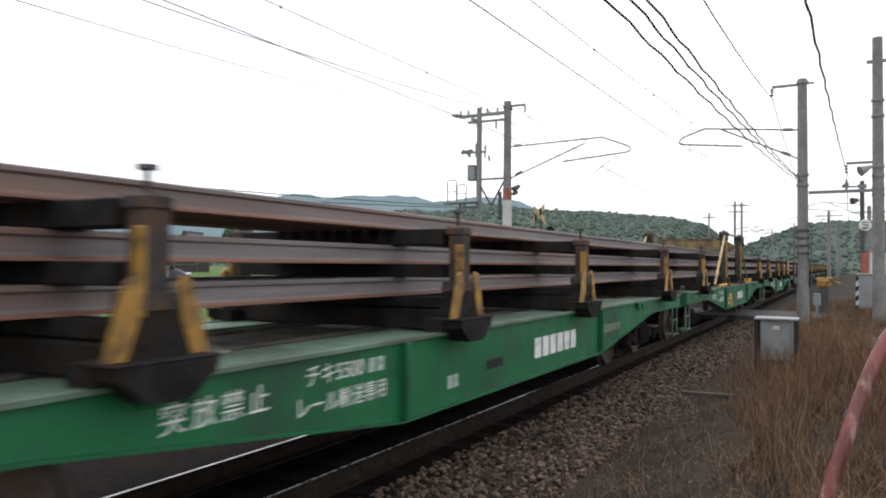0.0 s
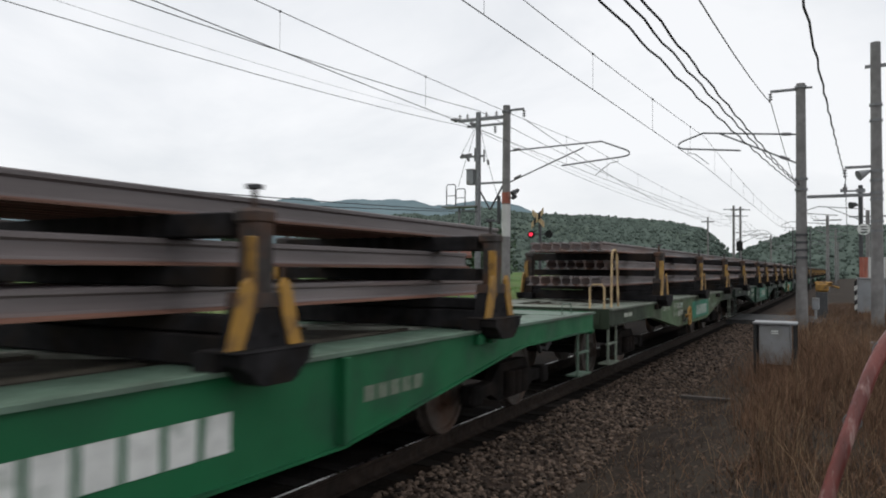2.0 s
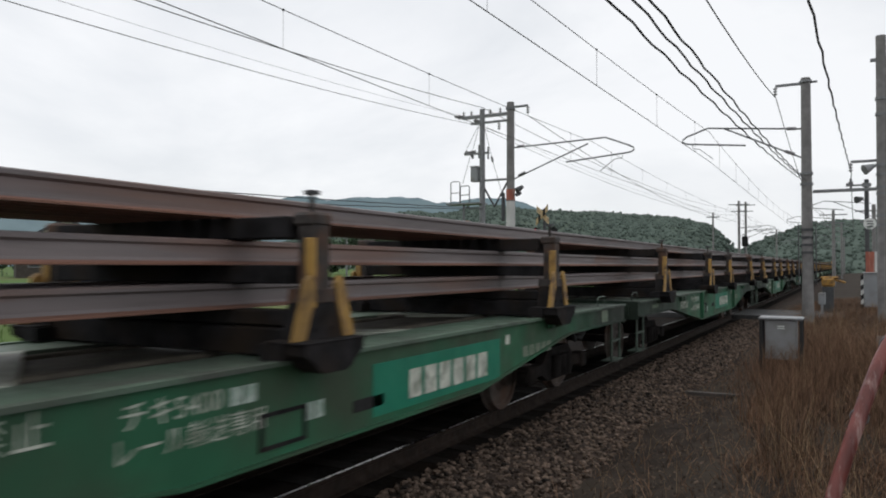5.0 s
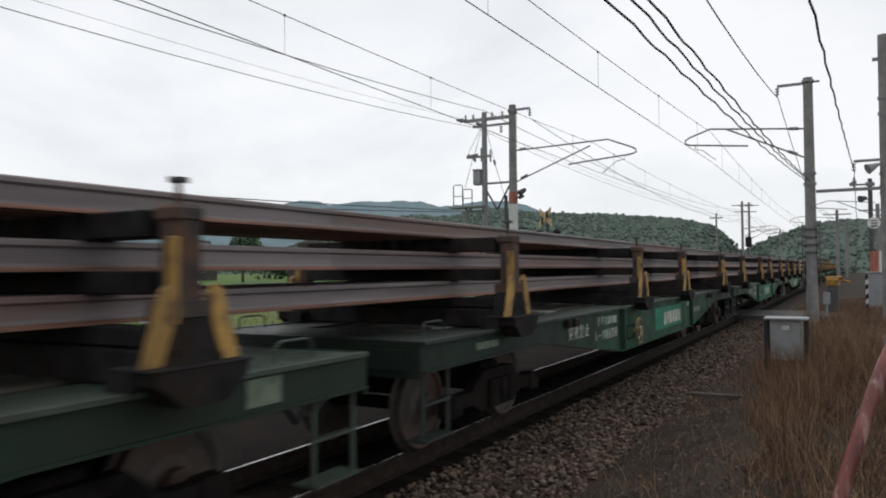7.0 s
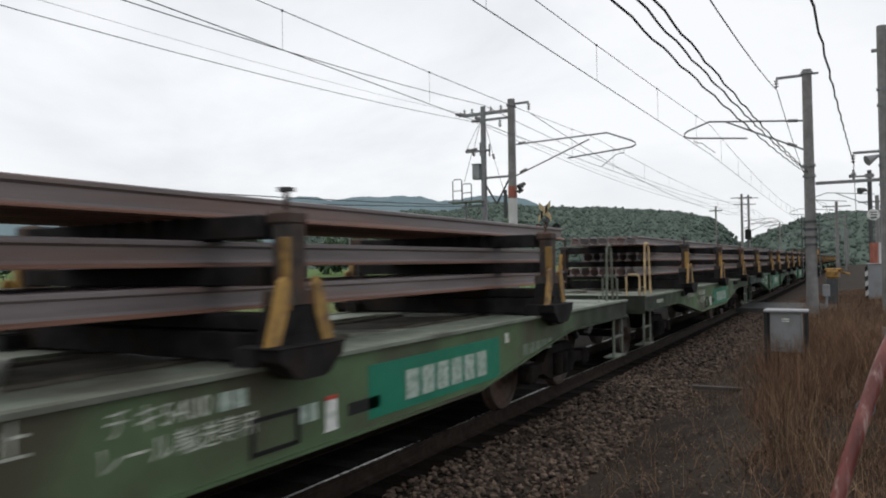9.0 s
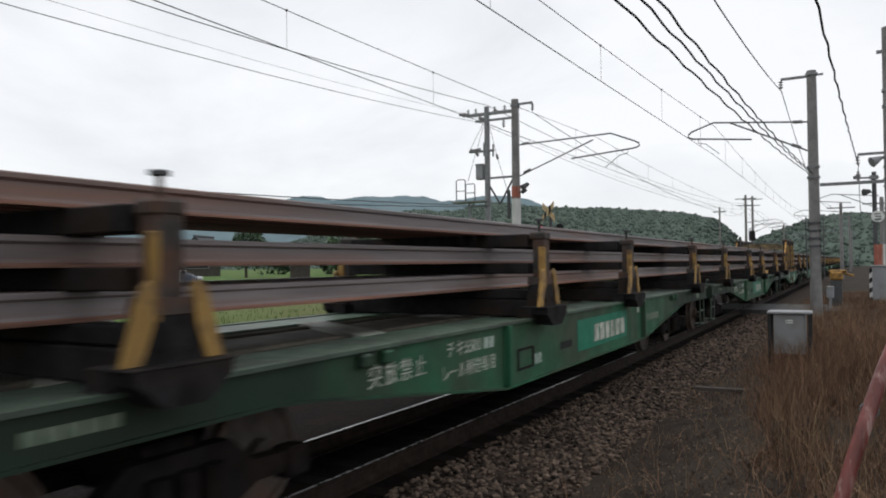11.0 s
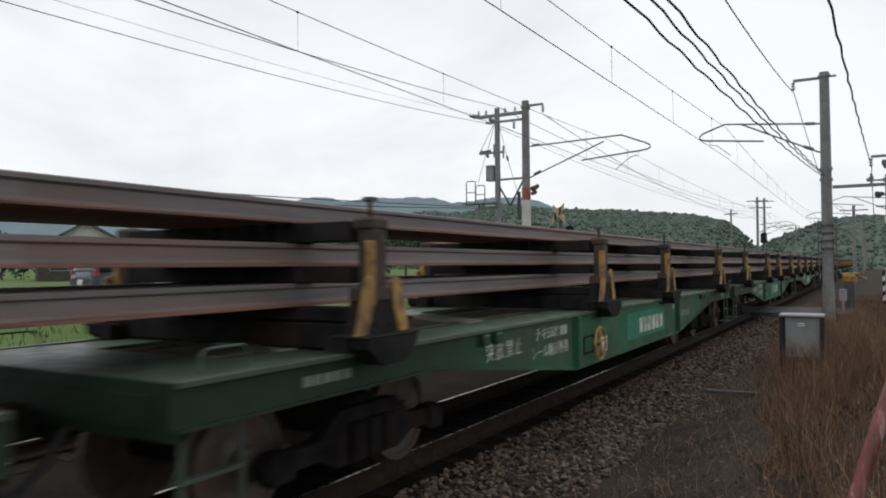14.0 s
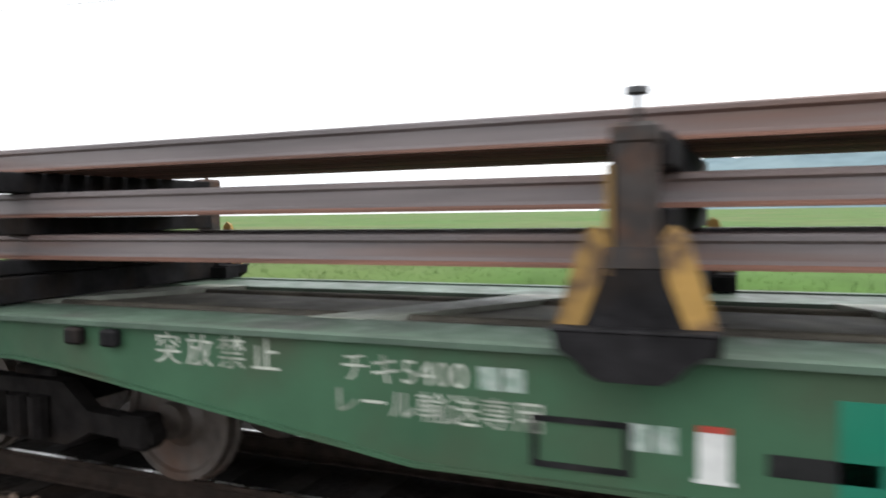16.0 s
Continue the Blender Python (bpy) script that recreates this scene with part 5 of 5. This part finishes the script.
to_object("tube", pipe([p + Vector((0.002, 0, 0)) for p in fine], 0.0185, 16), PIPE, guard, smooth=True)
for k in (32, 44):
    to_object("wire_tie", torus(fine[k] + Vector((0.002, 0, 0)), 0.0215, 0.002, "y", 16, 5), STEEL, guard)

# ---- hills and distance ----
def ridge(name, dist, az_el, mat, label, depth, bumps, seed):
    """A hill range seen along azimuths (degrees left of the line) with heights given as elevation angles."""
    az = np.arange(az_el[0][0], az_el[-1][0] + 0.01, 0.14)
    el = np.interp(az, [a for a, _ in az_el], [e for _, e in az_el])
    bm = bmesh.new()
    rows = []
    prof = [(-1.0, 0.0), (-0.8, 0.30), (-0.55, 0.62), (-0.3, 0.86), (0.0, 1.0), (0.5, 0.7), (1.2, 0.0)]
    for dd, hh in prof:
        row = []
        for k, a in enumerate(az):
            d = dist + dd * depth
            x, y = -d * math.sin(radians(a)), d * math.cos(radians(a))
            top = dist * math.tan(radians(float(el[k]))) + 1.5
            q = Vector((x / bumps, y / bumps, seed))
            z = top * hh * (1 + 0.10 * noise.noise(q * 0.25)) + (0.30 * noise.noise(q) + 0.22 * noise.noise(q * 2.3)) * bumps * 0.36 * (hh > 0)
            row.append(bm.verts.new((x, y, max(z, -2) if hh > 0 else -2)))
        rows.append(row)
    for a, b in zip(rows, rows[1:]):
        for k in range(len(az) - 1):
            bm.faces.new((a[k], b[k], b[k + 1], a[k + 1])).smooth = True
    bmesh.ops.recalc_face_normals(bm, faces=bm.faces[:])
    tops = [[tuple(v.co) for v in row] for row in rows[:6]]
    tagged(to_object(name, bm, mat), label, "hill", kind="structure")
    return tops


def woods(name, tops, n, r0, r1, seed, label):
    """Tree crowns over a hill, each a small uneven dome."""
    rng = np.random.default_rng(seed)
    ico = bmesh.new()
    bmesh.ops.create_icosphere(ico, subdivisions=1, radius=1)
    iv = np.array([v.co[:] for v in ico.verts])
    tri = [[v.index for v in f.verts] for f in ico.faces]
    ico.free()
    verts, faces = [], []
    for _ in range(n):
        r, k, f = int(rng.integers(0, len(tops) - 1)), int(rng.integers(0, len(tops[0]))), rng.random()
        x, y, z = (1 - f) * np.array(tops[r][k]) + f * np.array(tops[r + 1][k])
        s = rng.uniform(r0, r1)
        p = iv * rng.uniform(0.8, 1.18, (len(iv), 1)) * np.array([s, s, s * rng.uniform(0.8, 1.3)])
        p = p + np.array([x + rng.uniform(-4, 4), y + rng.uniform(-4, 4), z - (0.72 if rng.random() > 0.1 else rng.uniform(-0.3, 0.5)) * s])
        b = len(verts)
        verts.extend(map(tuple, p))
        faces.extend([[b + i for i in f] for f in tri])
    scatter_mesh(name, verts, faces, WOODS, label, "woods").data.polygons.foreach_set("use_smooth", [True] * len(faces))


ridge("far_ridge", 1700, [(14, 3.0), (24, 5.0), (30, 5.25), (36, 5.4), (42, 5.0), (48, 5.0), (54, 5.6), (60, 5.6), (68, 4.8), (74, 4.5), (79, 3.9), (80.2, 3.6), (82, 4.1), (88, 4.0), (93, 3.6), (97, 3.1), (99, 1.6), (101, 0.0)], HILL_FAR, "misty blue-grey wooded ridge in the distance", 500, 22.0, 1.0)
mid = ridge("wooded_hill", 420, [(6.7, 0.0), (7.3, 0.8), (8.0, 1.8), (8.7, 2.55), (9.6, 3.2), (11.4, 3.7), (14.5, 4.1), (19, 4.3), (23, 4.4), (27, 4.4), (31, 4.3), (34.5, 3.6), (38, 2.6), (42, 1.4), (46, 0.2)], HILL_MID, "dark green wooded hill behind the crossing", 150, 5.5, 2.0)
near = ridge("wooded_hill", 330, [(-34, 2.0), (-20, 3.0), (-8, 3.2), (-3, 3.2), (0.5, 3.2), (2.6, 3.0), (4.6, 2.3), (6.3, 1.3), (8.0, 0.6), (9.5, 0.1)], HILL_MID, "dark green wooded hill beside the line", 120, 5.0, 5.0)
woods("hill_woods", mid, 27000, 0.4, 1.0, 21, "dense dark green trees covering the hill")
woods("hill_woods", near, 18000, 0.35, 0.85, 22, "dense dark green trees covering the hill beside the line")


def tree(x, y, h, w, seed, name="tree", label="dense dark green tree at the edge of the field"):
    rng = np.random.default_rng(seed)
    z0 = ground_z(x, y)
    t = empty(name, pose(x, y, z0))
    tagged(t, label, "tree", "field trees")
    bm = rods(((0, 0, -0.2), (0, 0, h * 0.55), 0.03 * h, 0.012 * h), n=8)
    for k in range(6):
        a = 6.28 * k / 6 + seed
        rod(bm, (0, 0, h * (0.25 + 0.05 * k)), (math.cos(a) * w * 0.35, math.sin(a) * w * 0.35, h * (0.5 + 0.06 * k)), 0.012 * h, 0.004 * h, n=5)
    to_object("trunk", bm, BARK, t)
    verts, faces = [], []
    for c in range(30):
        a, r = rng.uniform(0, 6.28), w * 0.42 * math.sqrt(rng.random())
        cz = h * (0.22 + 0.66 * rng.random())
        r *= 1.1 - 0.6 * cz / h
        cx, cy, cr = r * math.cos(a), r * math.sin(a), w * rng.uniform(0.10, 0.2)
        for _ in range(42):
            d = rng.normal(size=3)
            d = d / np.linalg.norm(d) * cr * rng.uniform(0.6, 1.1)
            p = np.array([cx, cy, cz]) + d
            u, v = rng.normal(size=3), rng.normal(size=3)
            s = 0.035 * w * rng.uniform(0.6, 1.4)
            u, v = u / np.linalg.norm(u) * s, v / np.linalg.norm(v) * s
            b = len(verts)
            verts += [tuple(p - u), tuple(p + v), tuple(p + u), tuple(p - v)]
            faces.append((b, b + 1, b + 2, b + 3))
    me = bpy.data.meshes.new("crown")
    me.from_pydata(verts, [], faces)
    mesh_object("crown", me, LEAF, t)


def at(az, d):
    return -d * math.sin(radians(az)), d * math.cos(radians(az))


for k, (az, d, h, w) in enumerate([(44.3, 75, 5.4, 5), (51.6, 82, 2.8, 5), (41.9, 96, 3.6, 6), (38, 95, 4.2, 8), (35.5, 92, 5.0, 7), (33, 80, 5.0, 6), (29, 85, 5.4, 7), (27, 70, 5.0, 6), (49.5, 98, 4.2, 7), (61, 90, 4.6, 6), (64, 100, 4.0, 7), (24.5, 75, 5.2, 6), (67, 120, 4.5, 8)]):
    tree(*at(az, d), h, w, k + 3)


def house(az, d, w, depth, wall_h, roof_h, turn, roof_mat, label):
    x, y = at(az, d)
    h = empty("house", pose(x, y, ground_z(x, y), 0, 0, turn))
    tagged(h, label, "house", "village houses")
    to_object("wall", boxes((-w / 2, w / 2, -depth / 2, depth / 2, -0.3, wall_h)), TIMBER, h)
    for s in (-1, 1):
        bm = bmesh.new()
        prism(bm, [(-w / 2, wall_h), (w / 2, wall_h), (0, wall_h + roof_h)], "y", s * depth / 2 - 0.08, s * depth / 2 + 0.02)
        to_object("gable", bm, PLASTER, h, "white plastered gable")
        bm = bmesh.new()
        e = 0.7
        k = roof_h / (w / 2)
        prism(bm, [(0, wall_h + roof_h), (s * (w / 2 + e), wall_h - e * k), (s * (w / 2 + e), wall_h - e * k + 0.22), (0, wall_h + roof_h + 0.25)], "y", -depth / 2 - 0.7, depth / 2 + 0.7)
        to_object("roof", bm, roof_mat, h, "dark tiled roof slope")
    to_object("ridge_tiles", boxes((-0.18, 0.18, -depth / 2 - 0.8, depth / 2 + 0.8, wall_h + roof_h + 0.12, wall_h + roof_h + 0.42), bevel=0.05), roof_mat, h)
    for sx in (-0.28, 0.22):
        wdw = to_object("window", boxes((sx * w - 0.8, sx * w + 0.8, -depth / 2 - 0.05, -depth / 2 + 0.01, 0.9, 2.1)), STEEL, h)
        to_object("pane", boxes((sx * w - 0.7, sx * w + 0.7, -depth / 2 - 0.06, -depth / 2 - 0.04, 1.0, 2.0)), GLASS_D, wdw)


house(56.2, 78, 7.6, 10, 2.9, 2.2, 60, ROOF, "old farmhouse with a white gable and dark tiled roof")
house(50.2, 100, 6.0, 8, 2.3, 1.5, 48, ROOF, "small distant house with a dark tiled roof")
house(47.3, 92, 2.7, 3, 3.4, 1.0, 20, ROOF, "two-storey house among trees with a dark roof")
house(29.2, 62, 4.2, 3.8, 2.6, 1.9, -50, ROOF_RED, "low house with a red-brown tiled roof")
house(40.3, 70, 2.4, 1.8, 1.9, 0.35, -50, GREYBOX, "small open-field shed with a pale metal roof")
house(70, 130, 8, 8, 2.6, 1.8, 40, ROOF, "far farmhouse with a dark tiled roof")

sg = empty("roadside_sign", pose(*at(36.3, 55), 0.72))
tagged(sg, "tall white and red roadside sign on a pole", "sign")
to_object("pole", rods(((0, 0, -0.2), (0, 0, 4.6), 0.07), n=8), STEEL, sg)
to_object("board", boxes((-0.3, 0.3, -0.08, 0.08, 3.1, 4.7), bevel=0.03), GREYBOX, sg)
to_object("red_band", boxes((-0.31, 0.31, -0.09, 0.09, 3.5, 4.3)), RED, sg)

uc = empty("utility_cabinet", pose(*at(50.2, 18.6), ground_z(at(50.2, 18.6)[0], 0) - 0.22, 0, 0, 42))
tagged(uc, "pale grey upright utility cabinet on a plinth in the grass", "cabinet")
to_object("body", boxes((-0.38, 0.38, -0.3, 0.3, 0.12, 1.30), bevel=0.02), PALEBOX, uc)
to_object("plinth", boxes((-0.32, 0.32, -0.25, 0.25, -0.2, 0.13)), CONCRETE, uc)
to_object("lid", boxes((-0.40, 0.40, -0.32, 0.32, 1.30, 1.34), bevel=0.01), PALEBOX, uc)


def car(x, y, z, turn):
    c = empty("minivan", pose(x, y, z, 0, 0, turn))
    tagged(c, "dark blue-grey minivan parked on the field road", "car")

    def shell(rings):
        """A rounded skin through cross rings of (y, half width low, half width high, z low, z high)."""
        bm = bmesh.new()
        rows = []
        for y0, wl, wh, zl, zh in rings:
            r = min(0.12, (zh - zl) * 0.3)
            sec = [(wl - 0.08, zl), (wl, zl + 0.1), (wl + 0.02, zl + (zh - zl) * 0.5), (wh, zh - r), (wh - r * 0.7, zh - 0.03), (wh * 0.5, zh)]
            rows.append([bm.verts.new((px, y0, pz)) for px, pz in sec] + [bm.verts.new((-px, y0, pz)) for px, pz in sec[::-1]])
        for a, b in zip(rows, rows[1:]):
            for k in range(len(a)):
                bm.faces.new((a[k], a[(k + 1) % len(a)], b[(k + 1) % len(a)], b[k])).smooth = True
        bm.faces.new(rows[0][::-1])
        bm.faces.new(rows[-1])
        bmesh.ops.recalc_face_normals(bm, faces=bm.faces[:])
        return bm
    to_object("body", shell([(-2.04, 0.70, 0.70, 0.36, 0.80), (-1.98, 0.80, 0.80, 0.28, 0.98), (-1.6, 0.85, 0.84, 0.24, 1.02), (-0.5, 0.86, 0.85, 0.22, 1.0), (0.9, 0.86, 0.84, 0.22, 0.98), (1.45, 0.84, 0.80, 0.24, 0.90), (1.85, 0.78, 0.70, 0.26, 0.76), (2.02, 0.62, 0.55, 0.32, 0.62)]), CARPAINT, c)
    to_object("cabin", shell([(-1.98, 0.72, 0.70, 0.90, 1.02), (-1.86, 0.78, 0.66, 0.92, 1.44), (-1.6, 0.80, 0.64, 0.92, 1.56), (-0.7, 0.81, 0.65, 0.92, 1.60), (0.1, 0.81, 0.65, 0.92, 1.56), (0.5, 0.80, 0.66, 0.92, 1.42), (0.95, 0.79, 0.72, 0.90, 1.16), (1.3, 0.76, 0.72, 0.86, 0.97)]), GLASS_D, c, "dark tinted window band")
    to_object("roof", shell([(-1.78, 0.60, 0.55, 1.50, 1.58), (-0.7, 0.64, 0.58, 1.53, 1.63), (0.05, 0.62, 0.56, 1.50, 1.60), (0.25, 0.58, 0.5, 1.47, 1.54)]), CARPAINT, c)
    for s in (-1, 1):
        for y0, y1 in ((-1.02, -0.98), (0.02, -0.06)):
            to_object("pillar", pipe([(s * 0.835, y0, 0.98), (s * 0.80, (y0 + y1) / 2, 1.25), (s * 0.69, y1, 1.54)], 0.04, 6), CARPAINT, c)
        to_object("pillar", pipe([(s * 0.80, 1.15, 0.98), (s * 0.76, 0.72, 1.28), (s * 0.66, 0.3, 1.52)], 0.035, 6), CARPAINT, c)
        to_object("rear_pillar", pipe([(s * 0.78, -1.92, 0.98), (s * 0.74, -1.8, 1.3), (s * 0.66, -1.66, 1.52)], 0.06, 6), CARPAINT, c)
        to_object("tail_lamp", boxes((s * 0.76 - 0.07, s * 0.76 + 0.05, -2.0, -1.84, 0.84, 1.04), bevel=0.03), BRAKE, c, "red tail lamp")
        to_object("head_lamp", boxes((s * 0.66 - 0.12, s * 0.66 + 0.1, 1.72, 1.92, 0.62, 0.76), bevel=0.04), ALLOY, c)
        to_object("mirror", boxes((s * 0.84, s * 1.0, 0.72, 0.86, 0.98, 1.1), bevel=0.03), CARPAINT, c)
        for y0 in (-1.3, 1.28):
            wh = to_object("wheel", rods(((s * 0.68, y0, 0.32), (s * 0.885, y0, 0.32), 0.32), n=24), TYRE, c)
            bm = rods(((s * 0.882, y0, 0.32), (s * 0.895, y0, 0.32), 0.07), n=10)
            for k in range(5):
                a = 6.283 * k / 5
                rod(bm, (s * 0.888, y0, 0.32), (s * 0.888, y0 + 0.22 * math.cos(a), 0.32 + 0.22 * math.sin(a)), 0.035, n=6)
            to_object("rim", bm, ALLOY, wh, "five-spoked silver rim")
    to_object("plate", boxes((-0.17, 0.17, -2.075, -2.04, 0.60, 0.75)), WHITE, c, "white plate")
    to_object("bumper", boxes((-0.78, 0.78, -2.09, -1.95, 0.30, 0.48), bevel=0.05), CARPAINT, c)


car(-19.7, 15.4, 0.745, -10)
tagged(to_object("field_road", boxes((-21.2, -18.3, -80, 29.5, 0.5, 0.735)), ROADM), "narrow field road beside the line", "road", kind="structure")
for k, (az, d, w) in enumerate(((70.3, 40, 0.9), (54.6, 17.5, 0.45), (44.4, 17, 0.7))):
    x, y = at(az, d)
    tagged(to_object("low_concrete_slab", boxes((x - w / 2, x + w / 2, y - 0.3, y + 0.3, ground_z(x, y) - 0.1, ground_z(x, y) + 0.22), bevel=0.03), CONCRETE), "low pale concrete slab in the grass", "slab")


# ---- plants ----
def blades(name, n, area, height, width, mat, label, seed, lean=0.35, dens=1.0, keep=None, spots=None):
    """Thin leaning blades, each a narrow ribbon of two bends."""
    rng = np.random.default_rng(seed)
    verts, faces = [], []
    x0, x1, y0, y1 = area
    made = 0
    while made < n:
        x = rng.uniform(x0, x1)
        y = y0 + (y1 - y0) * rng.random() ** dens
        if spots:
            a, b, r = spots[int(rng.integers(len(spots)))]
            x, y = a + rng.normal() * r * 0.6, b + rng.normal() * r * 0.6
        made += 1
        if keep and not keep(x, y, rng):
            continue
        z = ground_z(x, y) - 0.03
        h = height * rng.uniform(0.4, 1.15)
        a = rng.uniform(0, 6.28)
        la = rng.uniform(0, 6.28)
        l = rng.uniform(0, lean) * h
        ux, uy = math.cos(a) * width * 0.5, math.sin(a) * width * 0.5
        b = len(verts)
        for k, (f, g) in enumerate(((0, 0), (0.55, 0.35), (1.0, 1.0))):
            w = 1 - 0.8 * f
            px, py, pz = x + math.cos(la) * l * g, y + math.sin(la) * l * g, z + h * f * (1 - 0.15 * g * lean)
            verts += [(px - ux * w, py - uy * w, pz), (px + ux * w, py + uy * w, pz)]
        faces += [(b, b + 1, b + 3, b + 2), (b + 2, b + 3, b + 5, b + 4)]
    return scatter_mesh(name, verts, faces, mat, label, "grass")


def verge(y):
    """Where the tall grass begins, across the line from the ballast."""
    return -0.2 - 0.085 * y + 0.35 * noise.noise(Vector((0, y * 0.5, 3)))


def clumpy(s, t, stray):
    def keep(x, y, rng):
        if x < verge(y) and rng.random() > stray:
            return False
        return noise.noise(Vector((x * s, y * s, 7))) + rng.uniform(-0.4, 0.4) > t
    return keep


rngc = np.random.default_rng(9)
CLUMPS = []
for _ in range(150):
    yc = 3.0 + 30 * rngc.random() ** 1.3
    xc = verge(yc) + 0.15
    CLUMPS.append((xc + (2.4 - xc) * rngc.random() ** 1.3, yc, rngc.uniform(0.12, 0.4)))


blades("dry_grass", 60000, (-2.7, 3.2, 1.9, 46), 0.26, 0.011, DRY, "low tangled dry brown grass along the track", 1, 1.5, 1.6, clumpy(0.9, -0.45, 0.12))
blades("dry_grass", 9000, (-2.0, 3.2, -7.0, 1.9), 0.2, 0.011, DRY, "low tangled dry brown grass beside the line", 21, 1.5, 1.0, clumpy(0.9, -0.3, 0.15))
blades("grass_tussocks", 9500, (-2.1, 2.6, 2.6, 34), 0.52, 0.008, DRY, "taller brown grass tussocks along the track", 7, 0.8, 1.6, None, CLUMPS)
blades("straw_stalks", 3200, (-2.0, 2.6, 2.6, 34), 0.72, 0.006, STRAW, "pale upright straw stalks along the track", 2, 0.6, 1.6, None, CLUMPS)
NEAR_CABINET = [(rngc.uniform(-1.35, 1.2), rngc.uniform(8.5, 17.5), rngc.uniform(0.2, 0.5)) for _ in range(60)]
blades("cabinet_grass", 9000, (-2.0, 1.5, 8, 18), 0.68, 0.008, DRY, "tall fuzzy brown grass round the grey cabinet", 11, 0.7, 1.0, None, NEAR_CABINET)
blades("dead_twigs", 30000, (-2.6, 3.2, 1.9, 40), 0.30, 0.006, TWIG, "dark dead twigs and stems along the track", 3, 2.2, 1.6, clumpy(1.2, -0.3, 0.3))
blades("ground_litter", 14000, (-2.5, 1.0, 2.2, 26), 0.07, 0.012, TWIG, "dark dead leaves and litter on the bare verge", 12, 3.0, 1.4)
blades("dry_sprigs", 700, (-2.3, 0.6, 3.0, 20), 0.34, 0.005, STRAW, "few pale dry sprigs on the bare verge", 13, 0.9, 1.3)
blades("field_grass", 45000, (-34, -12.6, -12, 40), 0.12, 0.022, GRASS, "short green field grass beyond the line", 4, 0.6, 1.0, None)
blades("weeds", 9000, (-12.6, -10.6, -14, 34), 0.5, 0.03, GRASS, "green weeds on the bank beyond the far track", 6, 0.6, 1.0, None)
cm = tagged(to_object("concrete_marker", boxes((0.48, 0.62, 17.6, 17.74, -0.15, 0.36), bevel=0.012), CONCRETE), "small square grey concrete marker in dry grass", "marker")
bd = tagged(to_object("old_board", boxes((-0.45, 0.45, -0.06, 0.06, -0.02, 0.03)), TIMBER), "weathered board lying on the ballast edge", "board")
bd.matrix_basis = pose(-1.83, 12.1, ground_z(-1.83, 12.1) + 0.09, 0, 3, 24)



def motions():
    """Everything that moves: the wagons and the loads on them run towards the camera and past it."""
    for ob, y in MOVING:
        walk(ob, [(t, pose(TRACK_X, y - run(t), 0)) for t in RUN_TIMES])


motions()
